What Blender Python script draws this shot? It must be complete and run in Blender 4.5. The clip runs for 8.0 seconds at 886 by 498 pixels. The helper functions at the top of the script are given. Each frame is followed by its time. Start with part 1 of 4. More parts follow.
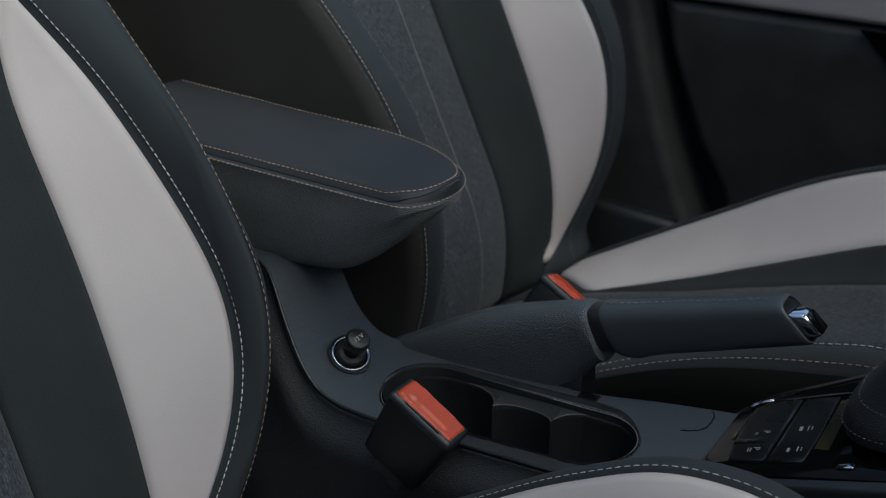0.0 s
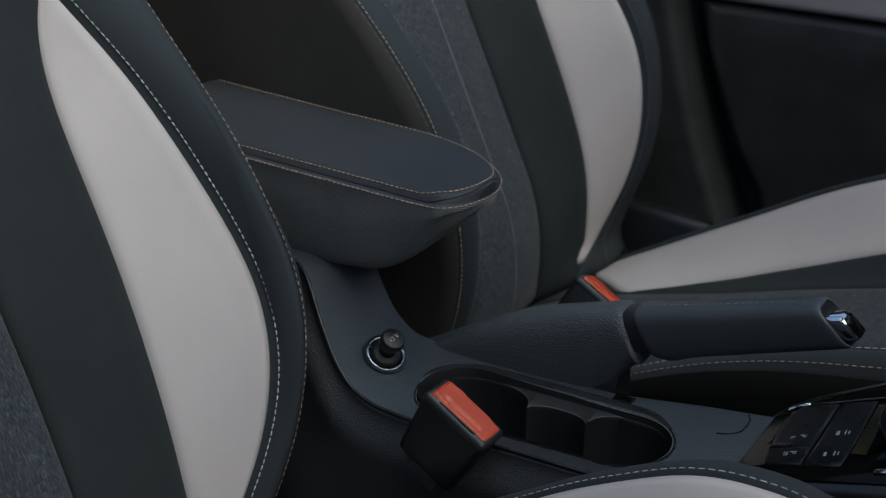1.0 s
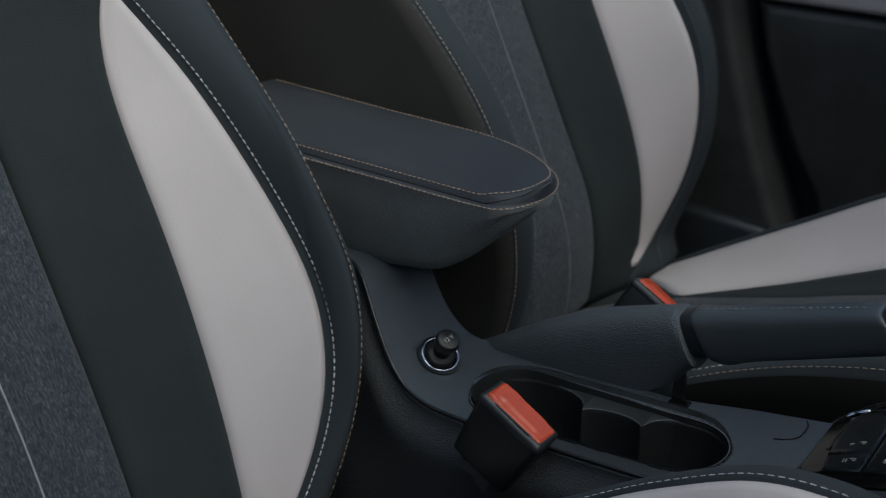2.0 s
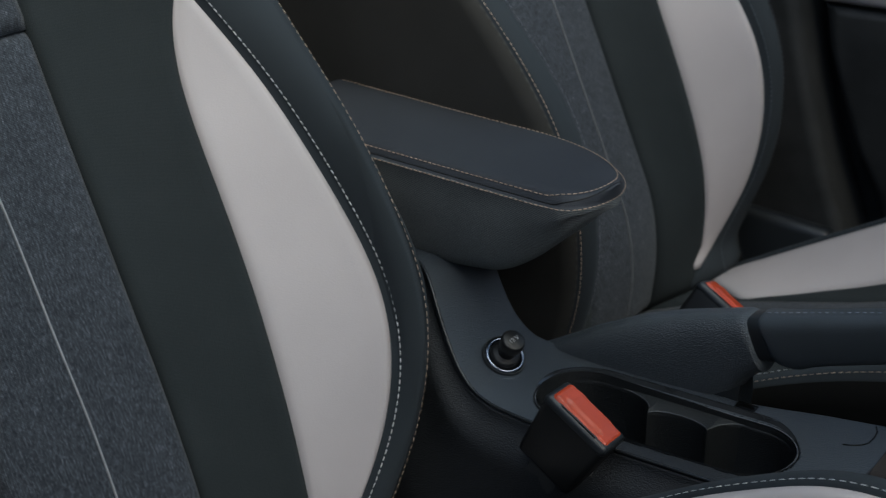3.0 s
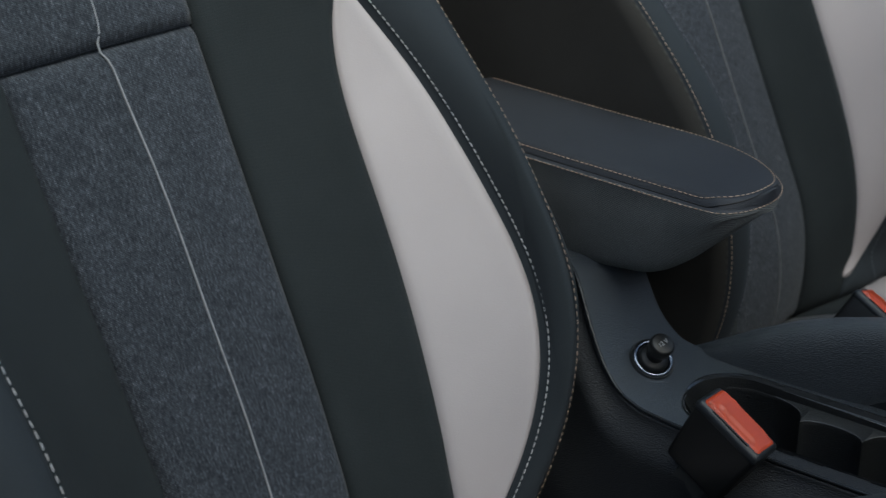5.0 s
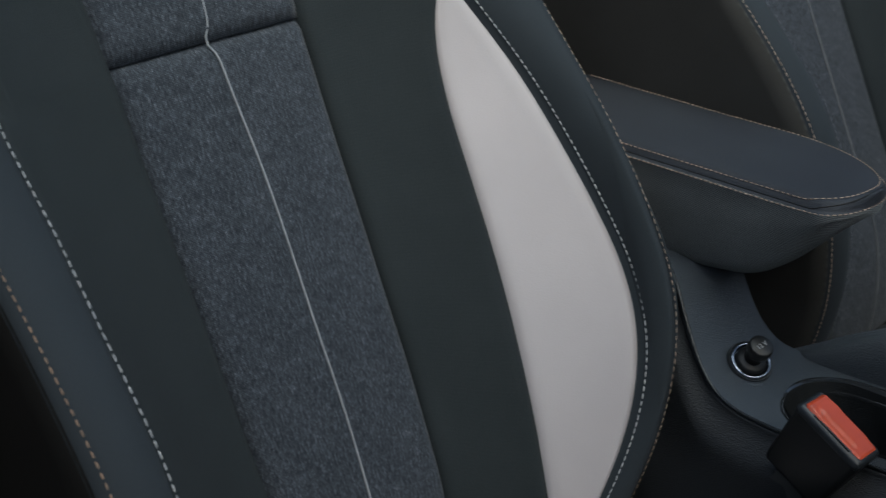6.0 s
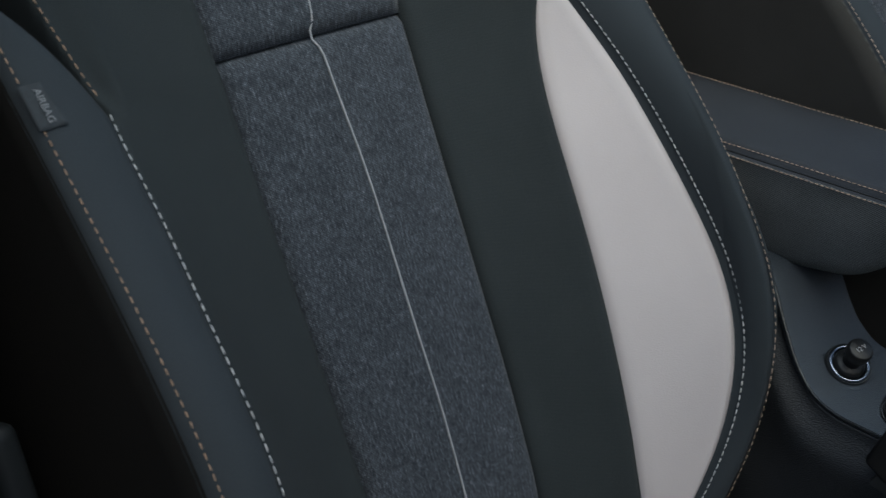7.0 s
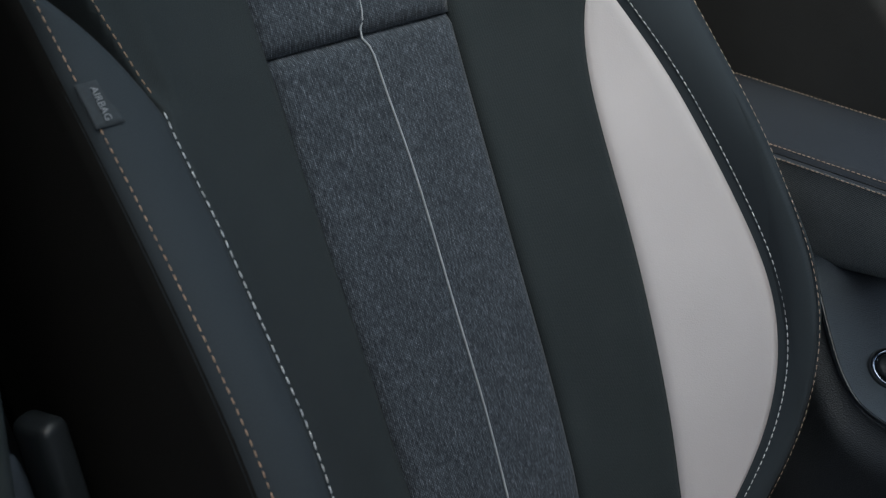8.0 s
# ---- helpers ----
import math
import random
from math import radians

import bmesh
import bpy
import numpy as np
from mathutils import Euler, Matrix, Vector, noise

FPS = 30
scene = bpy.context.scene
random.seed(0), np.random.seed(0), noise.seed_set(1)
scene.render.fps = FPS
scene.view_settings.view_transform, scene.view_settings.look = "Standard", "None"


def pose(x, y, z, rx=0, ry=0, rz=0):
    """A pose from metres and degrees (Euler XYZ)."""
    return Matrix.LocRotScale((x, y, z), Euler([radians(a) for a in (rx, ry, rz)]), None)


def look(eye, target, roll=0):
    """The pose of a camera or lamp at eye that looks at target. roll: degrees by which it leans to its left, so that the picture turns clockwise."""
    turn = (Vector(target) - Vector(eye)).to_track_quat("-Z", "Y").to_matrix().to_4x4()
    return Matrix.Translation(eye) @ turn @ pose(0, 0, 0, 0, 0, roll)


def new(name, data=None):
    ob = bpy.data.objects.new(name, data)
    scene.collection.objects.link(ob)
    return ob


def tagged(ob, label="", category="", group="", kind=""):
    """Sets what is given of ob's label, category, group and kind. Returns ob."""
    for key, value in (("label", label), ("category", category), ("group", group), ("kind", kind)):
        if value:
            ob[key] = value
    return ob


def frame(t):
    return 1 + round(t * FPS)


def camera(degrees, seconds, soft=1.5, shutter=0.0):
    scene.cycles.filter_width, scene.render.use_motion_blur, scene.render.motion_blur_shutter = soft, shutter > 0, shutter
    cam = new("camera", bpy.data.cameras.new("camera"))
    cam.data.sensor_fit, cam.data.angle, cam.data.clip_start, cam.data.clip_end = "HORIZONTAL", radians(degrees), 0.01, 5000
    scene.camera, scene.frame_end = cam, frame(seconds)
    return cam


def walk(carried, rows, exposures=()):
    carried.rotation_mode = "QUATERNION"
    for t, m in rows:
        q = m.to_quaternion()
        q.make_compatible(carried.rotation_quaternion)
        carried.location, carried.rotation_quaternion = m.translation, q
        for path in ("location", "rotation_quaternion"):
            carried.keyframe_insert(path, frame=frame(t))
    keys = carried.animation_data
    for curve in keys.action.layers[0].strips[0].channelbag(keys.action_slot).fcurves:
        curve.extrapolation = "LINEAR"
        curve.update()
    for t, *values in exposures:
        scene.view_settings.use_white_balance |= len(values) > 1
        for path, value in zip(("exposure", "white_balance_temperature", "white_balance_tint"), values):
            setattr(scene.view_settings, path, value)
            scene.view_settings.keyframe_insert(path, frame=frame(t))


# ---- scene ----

# camera and its way: a slow pan to the left from the open passenger door
cam = camera(35.76, 8.0, soft=1.1, shutter=0.6)
ROWS = [
    (0, 0, 0, 0.89, 65.467, -0.285, 29.562),
    (0.5, -0.0015, -0.0011, 0.891, 65.435, -0.19, 30.056),
    (1, -0.0034, -0.0032, 0.8909, 65.473, -0.121, 30.858),
    (2.5, -0.0141, -0.0084, 0.8898, 65.548, 0.391, 33.975),
    (3, -0.0183, -0.0132, 0.8903, 65.581, 0.571, 35.082),
    (3.5, -0.0227, -0.0159, 0.8906, 65.564, 0.697, 36.222),
    (4, -0.0272, -0.0181, 0.8902, 65.576, 0.941, 37.564),
    (5.5, -0.0411, -0.0281, 0.8883, 65.64, 1.55, 42.019),
    (6, -0.0483, -0.0342, 0.8881, 65.631, 1.751, 43.717),
    (6.5, -0.0558, -0.0419, 0.885, 65.797, 2.03, 45.12),
    (7, -0.0643, -0.046, 0.8906, 65.395, 2.111, 46.745),
    (7.5, -0.0684, -0.0507, 0.8969, 65.052, 1.905, 47.76),
    (8, -0.0708, -0.0538, 0.8991, 64.96, 1.819, 48.274),
]
walk(cam, [(t, pose(x, y, z, rx, ry, rz)) for t, x, y, z, rx, ry, rz in ROWS], exposures=[(0, 0.66, 6720, 1), (8, 0.76, 6600, 1)])
cam.data.dof.use_dof = True
cam.data.dof.focus_distance = 0.93
cam.data.dof.aperture_fstop = 11.0

# world: overcast daylight that comes in by the open door and the windows
world = bpy.data.worlds.new("overcast_sky")
scene.world = world
world.use_nodes = True
wn = world.node_tree
sky = wn.nodes.new("ShaderNodeTexSky")
sky.sky_type, sky.sun_disc = "NISHITA", False
sky.sun_elevation, sky.sun_rotation = radians(54), radians(112)
sky.air_density, sky.dust_density, sky.ozone_density = 1.0, 2.0, 1.0
wn.links.new(sky.outputs[0], wn.nodes["Background"].inputs[0])
wn.nodes["Background"].inputs[1].default_value = 0.15
sun_data = bpy.data.lights.new("sun", "SUN")
sun_data.energy, sun_data.angle, sun_data.color = 0.8, radians(50), (0.93, 0.99, 0.97)
sun = new("sun", sun_data)
sun.matrix_world = look((1.3, 0.3, 3.0), (0, 0, 0))


# ---- materials ----
def nodes_of(name, rough=0.6, metal=0.0, base=(0.5, 0.5, 0.5)):
    m = bpy.data.materials.new(name)
    m.use_nodes = True
    b = m.node_tree.nodes["Principled BSDF"]
    b.inputs["Base Color"].default_value = (*base, 1)
    b.inputs["Roughness"].default_value = rough
    b.inputs["Metallic"].default_value = metal
    return m, m.node_tree, b


def coords(nt, kind, scale, rot=0.0):
    c = nt.nodes.new("ShaderNodeTexCoord")
    mp = nt.nodes.new("ShaderNodeMapping")
    mp.inputs["Scale"].default_value = scale
    mp.inputs["Rotation"].default_value = (0, 0, radians(rot))
    nt.links.new(c.outputs[kind], mp.inputs[0])
    return mp.outputs[0]


def noise_of(nt, vec, scale, detail=3.0, rough=0.55):
    n = nt.nodes.new("ShaderNodeTexNoise")
    n.inputs["Scale"].default_value, n.inputs["Detail"].default_value = scale, detail
    n.inputs["Roughness"].default_value = rough
    nt.links.new(vec, n.inputs["Vector"])
    return n.outputs["Fac"]


def ramp(nt, fac, lo, hi, c0, c1):
    r = nt.nodes.new("ShaderNodeValToRGB")
    r.color_ramp.elements[0].position, r.color_ramp.elements[1].position = lo, hi
    r.color_ramp.elements[0].color, r.color_ramp.elements[1].color = (*c0, 1), (*c1, 1)
    nt.links.new(fac, r.inputs[0])
    return r.outputs[0]


def maths(nt, op, a, b):
    n = nt.nodes.new("ShaderNodeMath")
    n.operation = op
    for i, v in enumerate((a, b)):
        if isinstance(v, (int, float)):
            n.inputs[i].default_value = v
        else:
            nt.links.new(v, n.inputs[i])
    return n.outputs[0]


def bump(nt, b, height, strength, dist):
    n = nt.nodes.new("ShaderNodeBump")
    n.inputs["Strength"].default_value, n.inputs["Distance"].default_value = strength, dist
    nt.links.new(height, n.inputs["Height"])
    nt.links.new(n.outputs[0], b.inputs["Normal"])


def wave_of(nt, vec, scale, distortion=0.4):
    w = nt.nodes.new("ShaderNodeTexWave")
    w.inputs["Scale"].default_value, w.inputs["Distortion"].default_value = scale, distortion
    w.inputs["Detail"].default_value, w.inputs["Detail Scale"].default_value = 2.0, 1.4
    nt.links.new(vec, w.inputs["Vector"])
    return w.outputs["Fac"]


def twill(name, dark, light, pitch=0.0016, rot=35.0, rough=0.9, sheen=0.02, depth=0.5, ribs=0.62):
    """Woven cloth with fine diagonal ribs; the UV map is in metres."""
    m, nt, b = nodes_of(name, rough)
    uv = coords(nt, "UV", (1, 1, 1), rot)
    rib = wave_of(nt, uv, 0.314 / pitch, 1.5)
    uv2 = coords(nt, "UV", (1, 1, 1), rot + 78)
    rib2 = wave_of(nt, uv2, 0.314 / (pitch * 0.8), 1.5)
    weave = maths(nt, "MULTIPLY", rib, maths(nt, "ADD", maths(nt, "MULTIPLY", rib2, 0.6), 0.4))
    fuzz = noise_of(nt, coords(nt, "UV", (1, 1, 1)), 1.3 / pitch, 2)
    weave = maths(nt, "ADD", maths(nt, "MULTIPLY", weave, ribs), maths(nt, "MULTIPLY", fuzz, 1 - ribs))
    patch = noise_of(nt, coords(nt, "UV", (1, 1, 1)), 14, 4)
    fac = maths(nt, "ADD", maths(nt, "MULTIPLY", weave, 0.75), maths(nt, "MULTIPLY", patch, 0.35))
    nt.links.new(ramp(nt, fac, 0.1, 0.95, dark, light), b.inputs["Base Color"])
    b.inputs["Sheen Weight"].default_value = sheen
    b.inputs["Specular IOR Level"].default_value = 0.14
    bump(nt, b, weave, depth, 0.0004)
    return m


def melange():
    """Grey flecked cloth of the seat centres: rows of small loops, in upright streaks of light and dark yarn."""
    m, nt, b = nodes_of("flecked_grey_cloth", 0.9)
    warp = wave_of(nt, coords(nt, "UV", (1, 1, 1), 0), 0.314 / 0.00125, 1.2)
    weft = wave_of(nt, coords(nt, "UV", (1, 1, 1), 90), 0.314 / 0.00105, 1.2)
    streak = noise_of(nt, coords(nt, "UV", (1.0, 0.20, 1)), 680, 3, 0.65)
    speck = noise_of(nt, coords(nt, "UV", (1.0, 0.5, 1)), 900, 3, 0.7)
    cloud = noise_of(nt, coords(nt, "UV", (1, 0.6, 1)), 45, 3)
    loops = maths(nt, "MULTIPLY", maths(nt, "ADD", maths(nt, "MULTIPLY", warp, 0.55), 0.45), maths(nt, "ADD", maths(nt, "MULTIPLY", weft, 0.5), 0.5))
    f = maths(nt, "ADD", maths(nt, "MULTIPLY", streak, 0.55), maths(nt, "MULTIPLY", speck, 0.45))
    f = maths(nt, "ADD", f, maths(nt, "MULTIPLY", maths(nt, "SUBTRACT", cloud, 0.5), 0.12))
    f = maths(nt, "ADD", f, maths(nt, "MULTIPLY", maths(nt, "SUBTRACT", loops, 0.55), 0.20))
    r = nt.nodes.new("ShaderNodeValToRGB")
    els = r.color_ramp.elements
    els[0].position, els[0].color = 0.34, (0.015, 0.018, 0.0225, 1)
    els[1].position, els[1].color = 0.77, (0.29, 0.31, 0.34, 1)
    for at, c in ((0.50, (0.046, 0.053, 0.063)), (0.61, (0.095, 0.106, 0.122))):
        els.new(at).color = (*c, 1)
    nt.links.new(f, r.inputs[0])
    nt.links.new(r.outputs[0], b.inputs["Base Color"])
    b.inputs["Sheen Weight"].default_value = 0.1
    b.inputs["Specular IOR Level"].default_value = 0.2
    bump(nt, b, f, 0.6, 0.0006)
    return m


def leather(name, base, light, rough=0.5, grain=420, strength=0.35, coat=0.0):
    m, nt, b = nodes_of(name, rough)
    co = coords(nt, "Object", (1, 1, 1))
    v = nt.nodes.new("ShaderNodeTexVoronoi")
    v.inputs["Scale"].default_value = grain
    nt.links.new(co, v.inputs["Vector"])
    n = noise_of(nt, co, grain * 1.7, 3)
    big = noise_of(nt, co, 9, 4)
    h = maths(nt, "ADD", v.outputs["Distance"], maths(nt, "MULTIPLY", n, 0.6))
    nt.links.new(ramp(nt, big, 0.3, 0.75, base, light), b.inputs["Base Color"])
    rr = maths(nt, "ADD", maths(nt, "MULTIPLY", big, 0.14), rough - 0.07)
    nt.links.new(rr, b.inputs["Roughness"])
    b.inputs["Coat Weight"].default_value = coat
    bump(nt, b, h, strength, 0.0005)
    return m


def plain(name, base, rough, metal=0.0, vary=0.25, scale=40, strength=0.0):
    m, nt, b = nodes_of(name, rough, metal, base)
    co = coords(nt, "Object", (1, 1, 1))
    big = noise_of(nt, co, scale, 5)
    lo = tuple(c * (1 - vary) for c in base)
    hi = tuple(min(1, c * (1 + vary)) for c in base)
    nt.links.new(ramp(nt, big, 0.3, 0.7, lo, hi), b.inputs["Base Color"])
    nt.links.new(maths(nt, "ADD", maths(nt, "MULTIPLY", big, 0.12), rough - 0.06), b.inputs["Roughness"])
    if strength:
        bump(nt, b, noise_of(nt, co, scale * 12, 2), strength, 0.0004)
    return m


CLOTH_BLACK = twill("black_twill_cloth", (0.0185, 0.0225, 0.0235), (0.048, 0.0565, 0.0590), 0.0012, 32, depth=0.7, ribs=0.36)
CLOTH_BOLSTER = twill("charcoal_twill_cloth", (0.031, 0.037, 0.042), (0.052, 0.062, 0.0695), 0.0012, -35, depth=0.15, ribs=0.2)
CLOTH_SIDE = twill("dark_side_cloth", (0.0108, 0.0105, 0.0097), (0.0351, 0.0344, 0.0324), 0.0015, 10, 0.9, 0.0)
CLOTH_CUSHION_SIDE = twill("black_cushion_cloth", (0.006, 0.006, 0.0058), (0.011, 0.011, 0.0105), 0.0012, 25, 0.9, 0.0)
# shaded and lit copies of the side cloth, the light put into the colour
CLOTH_SIDE_SHADED = twill("shaded_side_cloth", (0.0045, 0.0043, 0.0040), (0.016, 0.0152, 0.0142), 0.0015, 10, 0.9, 0.0)
CLOTH_SIDE_LIT = twill("lit_side_cloth", (0.034, 0.0335, 0.031), (0.098, 0.096, 0.090), 0.0015, 10, 0.9, 0.0, depth=0.3)
CLOTH_ARM = twill("armrest_cloth", (0.011, 0.0125, 0.0130), (0.40, 0.43, 0.43), 0.0016, 82)
MELANGE = melange()
TAG = plain("dark_tag_cloth", (0.040, 0.047, 0.053), 0.9, 0, 0.15, 300)
CREAM = leather("cream_leatherette", (0.585, 0.533, 0.527), (0.645, 0.588, 0.580), 0.6, 900, 0.14)
PAD = leather("dark_blue_black_pad", (0.0264, 0.0300, 0.0384), (0.0408, 0.0468, 0.0564), 0.6, 1000, 0.5)
# pale grey that paints the highlight on the gloss lip of the cup tray
LIP_GLINT = plain("lip_glint_grey", (0.15, 0.16, 0.18), 0.25)
# dimmer grey for the painted highlights on the ledge edges
LEDGE_GLINT = plain("ledge_glint_grey", (0.075, 0.08, 0.088), 0.4)
CUP = leather("fine_grained_plastic", (0.0130, 0.0145, 0.0155), (0.0190, 0.0210, 0.0225), 0.42, 1200, 0.7)
GRIP = leather("smooth_black_leather", (0.0500, 0.0600, 0.0695), (0.0690, 0.0815, 0.0935), 0.38, 1100, 0.2)
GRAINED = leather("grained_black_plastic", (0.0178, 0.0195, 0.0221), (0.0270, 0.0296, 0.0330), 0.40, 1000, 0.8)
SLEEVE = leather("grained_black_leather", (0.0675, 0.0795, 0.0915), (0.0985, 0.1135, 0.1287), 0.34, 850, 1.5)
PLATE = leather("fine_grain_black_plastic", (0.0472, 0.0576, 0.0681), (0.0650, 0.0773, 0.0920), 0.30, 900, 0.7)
SMOOTH = leather("matt_black_plastic", (0.016, 0.019, 0.022), (0.022, 0.026, 0.030), 0.36, 1600, 0.12)
BUCKLE = leather("black_buckle_plastic", (0.006, 0.0065, 0.007), (0.010, 0.0105, 0.011), 0.42, 1400, 0.15)
RIM = plain("semi_gloss_black", (0.022, 0.024, 0.027), 0.14)
GLOSS = plain("piano_black", (0.004, 0.004, 0.004), 0.08)
GLOSS.node_tree.nodes["Principled BSDF"].inputs["Specular IOR Level"].default_value = 0.16
OLIVE = plain("olive_gloss", (0.045, 0.038, 0.022), 0.15)
BUTTON = plain("satin_black_button", (0.007, 0.008, 0.009), 0.28)
CHROME = plain("chrome", (0.64, 0.66, 0.70), 0.08, 1.0, 0.05)
RED = plain("red_orange_plastic", (0.56, 0.070, 0.026), 0.32, 0, 0.12, 30)
THREAD_ORANGE = plain("copper_thread", (0.58, 0.425, 0.315), 0.7, 0, 0.3, 300)
THREAD_COPPER = plain("deep_copper_thread", (0.56, 0.355, 0.225), 0.7, 0, 0.3, 300)
THREAD_WHITE = plain("pale_grey_thread", (0.72, 0.725, 0.72), 0.7, 0, 0.2, 300)
PIPING_DIM = plain("dull_grey_piping", (0.19, 0.195, 0.20), 0.7, 0, 0.2, 200)
THREAD_SLATE = plain("pale_slate_thread", (0.24, 0.27, 0.33), 0.7, 0, 0.2, 300)
THREAD_DARK = plain("slate_thread", (0.12, 0.135, 0.16), 0.7, 0, 0.2, 300)
PIPING = plain("pale_grey_piping", (0.36, 0.37, 0.38), 0.6, 0, 0.2, 200)
CHROME_DARK = plain("dark_chrome", (0.36, 0.40, 0.48), 0.16, 1.0, 0.05)
MARKING_DIM = plain("dim_grey_print", (0.25, 0.26, 0.27), 0.7, 0, 0.1)
MARKING = plain("grey_marking", (0.42, 0.43, 0.44), 0.6, 0, 0.1)
CARPET = plain("black_carpet", (0.012, 0.012, 0.013), 0.95, 0, 0.5, 300, 0.8)
SHELL = plain("black_trim_plastic", (0.0446, 0.0462, 0.0456), 0.55, 0, 0.3, 20, 0.2)
HEADLINER = plain("grey_headliner", (0.35, 0.35, 0.34), 0.95, 0, 0.1, 60, 0.3)
# for the two unseen walls that are added to block sky light
WALL = plain("dark_shade_wall", (0.055, 0.053, 0.05), 0.9, 0, 0.3, 6, 0.5)
PILLAR = plain("grey_green_plastic", (0.035, 0.042, 0.042), 0.55, 0, 0.2, 30, 0.2)
ASPHALT = plain("asphalt", (0.07, 0.07, 0.069), 0.9, 0, 0.3, 30, 0.6)


# ---- mesh helpers ----
def link(name, verts, faces, material, parent, label="", uv=None, smooth=True):
    me = bpy.data.meshes.new(name)
    me.from_pydata([tuple(v) for v in verts], [], faces)
    me.materials.append(material)
    if uv is not None:
        lay = me.uv_layers.new(name="UVMap")
        idx = np.empty(len(me.loops), dtype=np.int32)
        me.loops.foreach_get("vertex_index", idx)
        lay.data.foreach_set("uv", np.asarray(uv, dtype=np.float32)[idx].ravel())
    if smooth:
        me.polygons.foreach_set("use_smooth", [True] * len(me.polygons))
    me.update()
    ob = new(name, me)
    if parent is not None:
        ob.parent = parent
    if label:
        ob["label"] = label
    return ob


def part(name, bm, material, parent, label="", smooth=True):
    bmesh.ops.recalc_face_normals(bm, faces=bm.faces)
    me = bpy.data.meshes.new(name)
    bm.to_mesh(me)
    bm.free()
    me.materials.append(material)
    if smooth:
        me.polygons.foreach_set("use_smooth", [True] * len(me.polygons))
        me.set_sharp_from_angle(angle=radians(42))
    ob = new(name, me)
    if parent is not None:
        ob.parent = parent
    if label:
        ob["label"] = label
    return ob


def empty(name, at, label, category, group="", kind=""):
    ob = new(name)
    ob.empty_display_size = 0.05
    ob.location = at
    return tagged(ob, label, category, group, kind)


def sheet(name, grid, back, material, parent, label="", uv=None):
    """A padded sheet: a grid of rows of points, closed behind by the same grid pushed by the vector back(i, j)."""
    nu, nv = len(grid), len(grid[0])
    front = [Vector(p) for row in grid for p in row]
    rear = [Vector(grid[i][j]) + back(i, j) for i in range(nu) for j in range(nv)]
    n = nu * nv
    faces = []
    for i in range(nu - 1):
        for j in range(nv - 1):
            a, b, c, d = i * nv + j, i * nv + j + 1, (i + 1) * nv + j + 1, (i + 1) * nv + j
            faces += [(a, b, c, d), (n + d, n + c, n + b, n + a)]
    for i in range(nu - 1):
        for j in (0, nv - 1):
            a, d = i * nv + j, (i + 1) * nv + j
            faces.append((a, d, n + d, n + a) if j == 0 else (d, a, n + a, n + d))
    for j in range(nv - 1):
        for i in (0, nu - 1):
            a, b = i * nv + j, i * nv + j + 1
            faces.append((b, a, n + a, n + b) if i == 0 else (a, b, n + b, n + a))
    uvs = None
    if uv is not None:
        flat = [uv[i][j] for i in range(nu) for j in range(nv)]
        uvs = flat + flat
    return link(name, front + rear, faces, material, parent, label, uvs)


def stitches(name, pts, ups, material, parent, length=0.0044, gap=0.0014, width=0.00075, label=""):
    """A row of sewn stitches along a line of points; ups: the way out of the cloth at each."""
    pts = [Vector(p) for p in pts]
    acc = [0.0]
    for a, b in zip(pts, pts[1:]):
        acc.append(acc[-1] + (b - a).length)

    def at(s):
        k = min(max(int(np.searchsorted(acc, s)) - 1, 0), len(pts) - 2)
        f = (s - acc[k]) / max(acc[k + 1] - acc[k], 1e-9)
        return pts[k].lerp(pts[k + 1], f), Vector(ups[k]).lerp(Vector(ups[k + 1]), f).normalized()
    verts, faces, s, rnd = [], [], 0.0, random.Random(len(name) + len(pts))
    while s + length < acc[-1]:
        l = length * rnd.uniform(0.92, 1.05)
        (p, up), (q, _) = at(s), at(min(s + l, acc[-1]))
        way = (q - p).normalized()
        side = way.cross(up).normalized() * width * 0.5
        skew = side * rnd.uniform(-0.25, 0.25)
        k = len(verts)
        up = up * width * 0.45
        verts.append(p - up * 0.6 + skew)
        for f in (0.22, 0.78):
            m = p.lerp(q, f) + skew * (1 - 2 * f)
            verts += [m + side, m + up, m - side, m - up]
        verts.append(q - up * 0.6 - skew)
        for i in range(4):
            j = (i + 1) % 4
            faces += [(k, k + 1 + j, k + 1 + i), (k + 1 + i, k + 1 + j, k + 5 + j, k + 5 + i), (k + 9, k + 5 + i, k + 5 + j)]
        s += length + gap
    return link(name, verts, faces, material, parent, label)


def tube(name, pts, radius, material, parent, label="", sides=8, caps=True):
    pts = [Vector(p) for p in pts]
    verts, faces = [], []
    ref = Vector((0.13, 0.31, 0.94))
    for i, p in enumerate(pts):
        way = (pts[min(i + 1, len(pts) - 1)] - pts[max(i - 1, 0)]).normalized()
        a = way.cross(ref).normalized()
        b = way.cross(a)
        for k in range(sides):
            t = 2 * math.pi * k / sides
            verts.append(p + (a * math.cos(t) + b * math.sin(t)) * radius)
    for i in range(len(pts) - 1):
        for k in range(sides):
            l = (k + 1) % sides
            faces.append((i * sides + k, i * sides + l, (i + 1) * sides + l, (i + 1) * sides + k))
    if caps:
        faces += [tuple(range(sides))[::-1], tuple(range((len(pts) - 1) * sides, len(pts) * sides))]
    return link(name, verts, faces, material, parent, label)


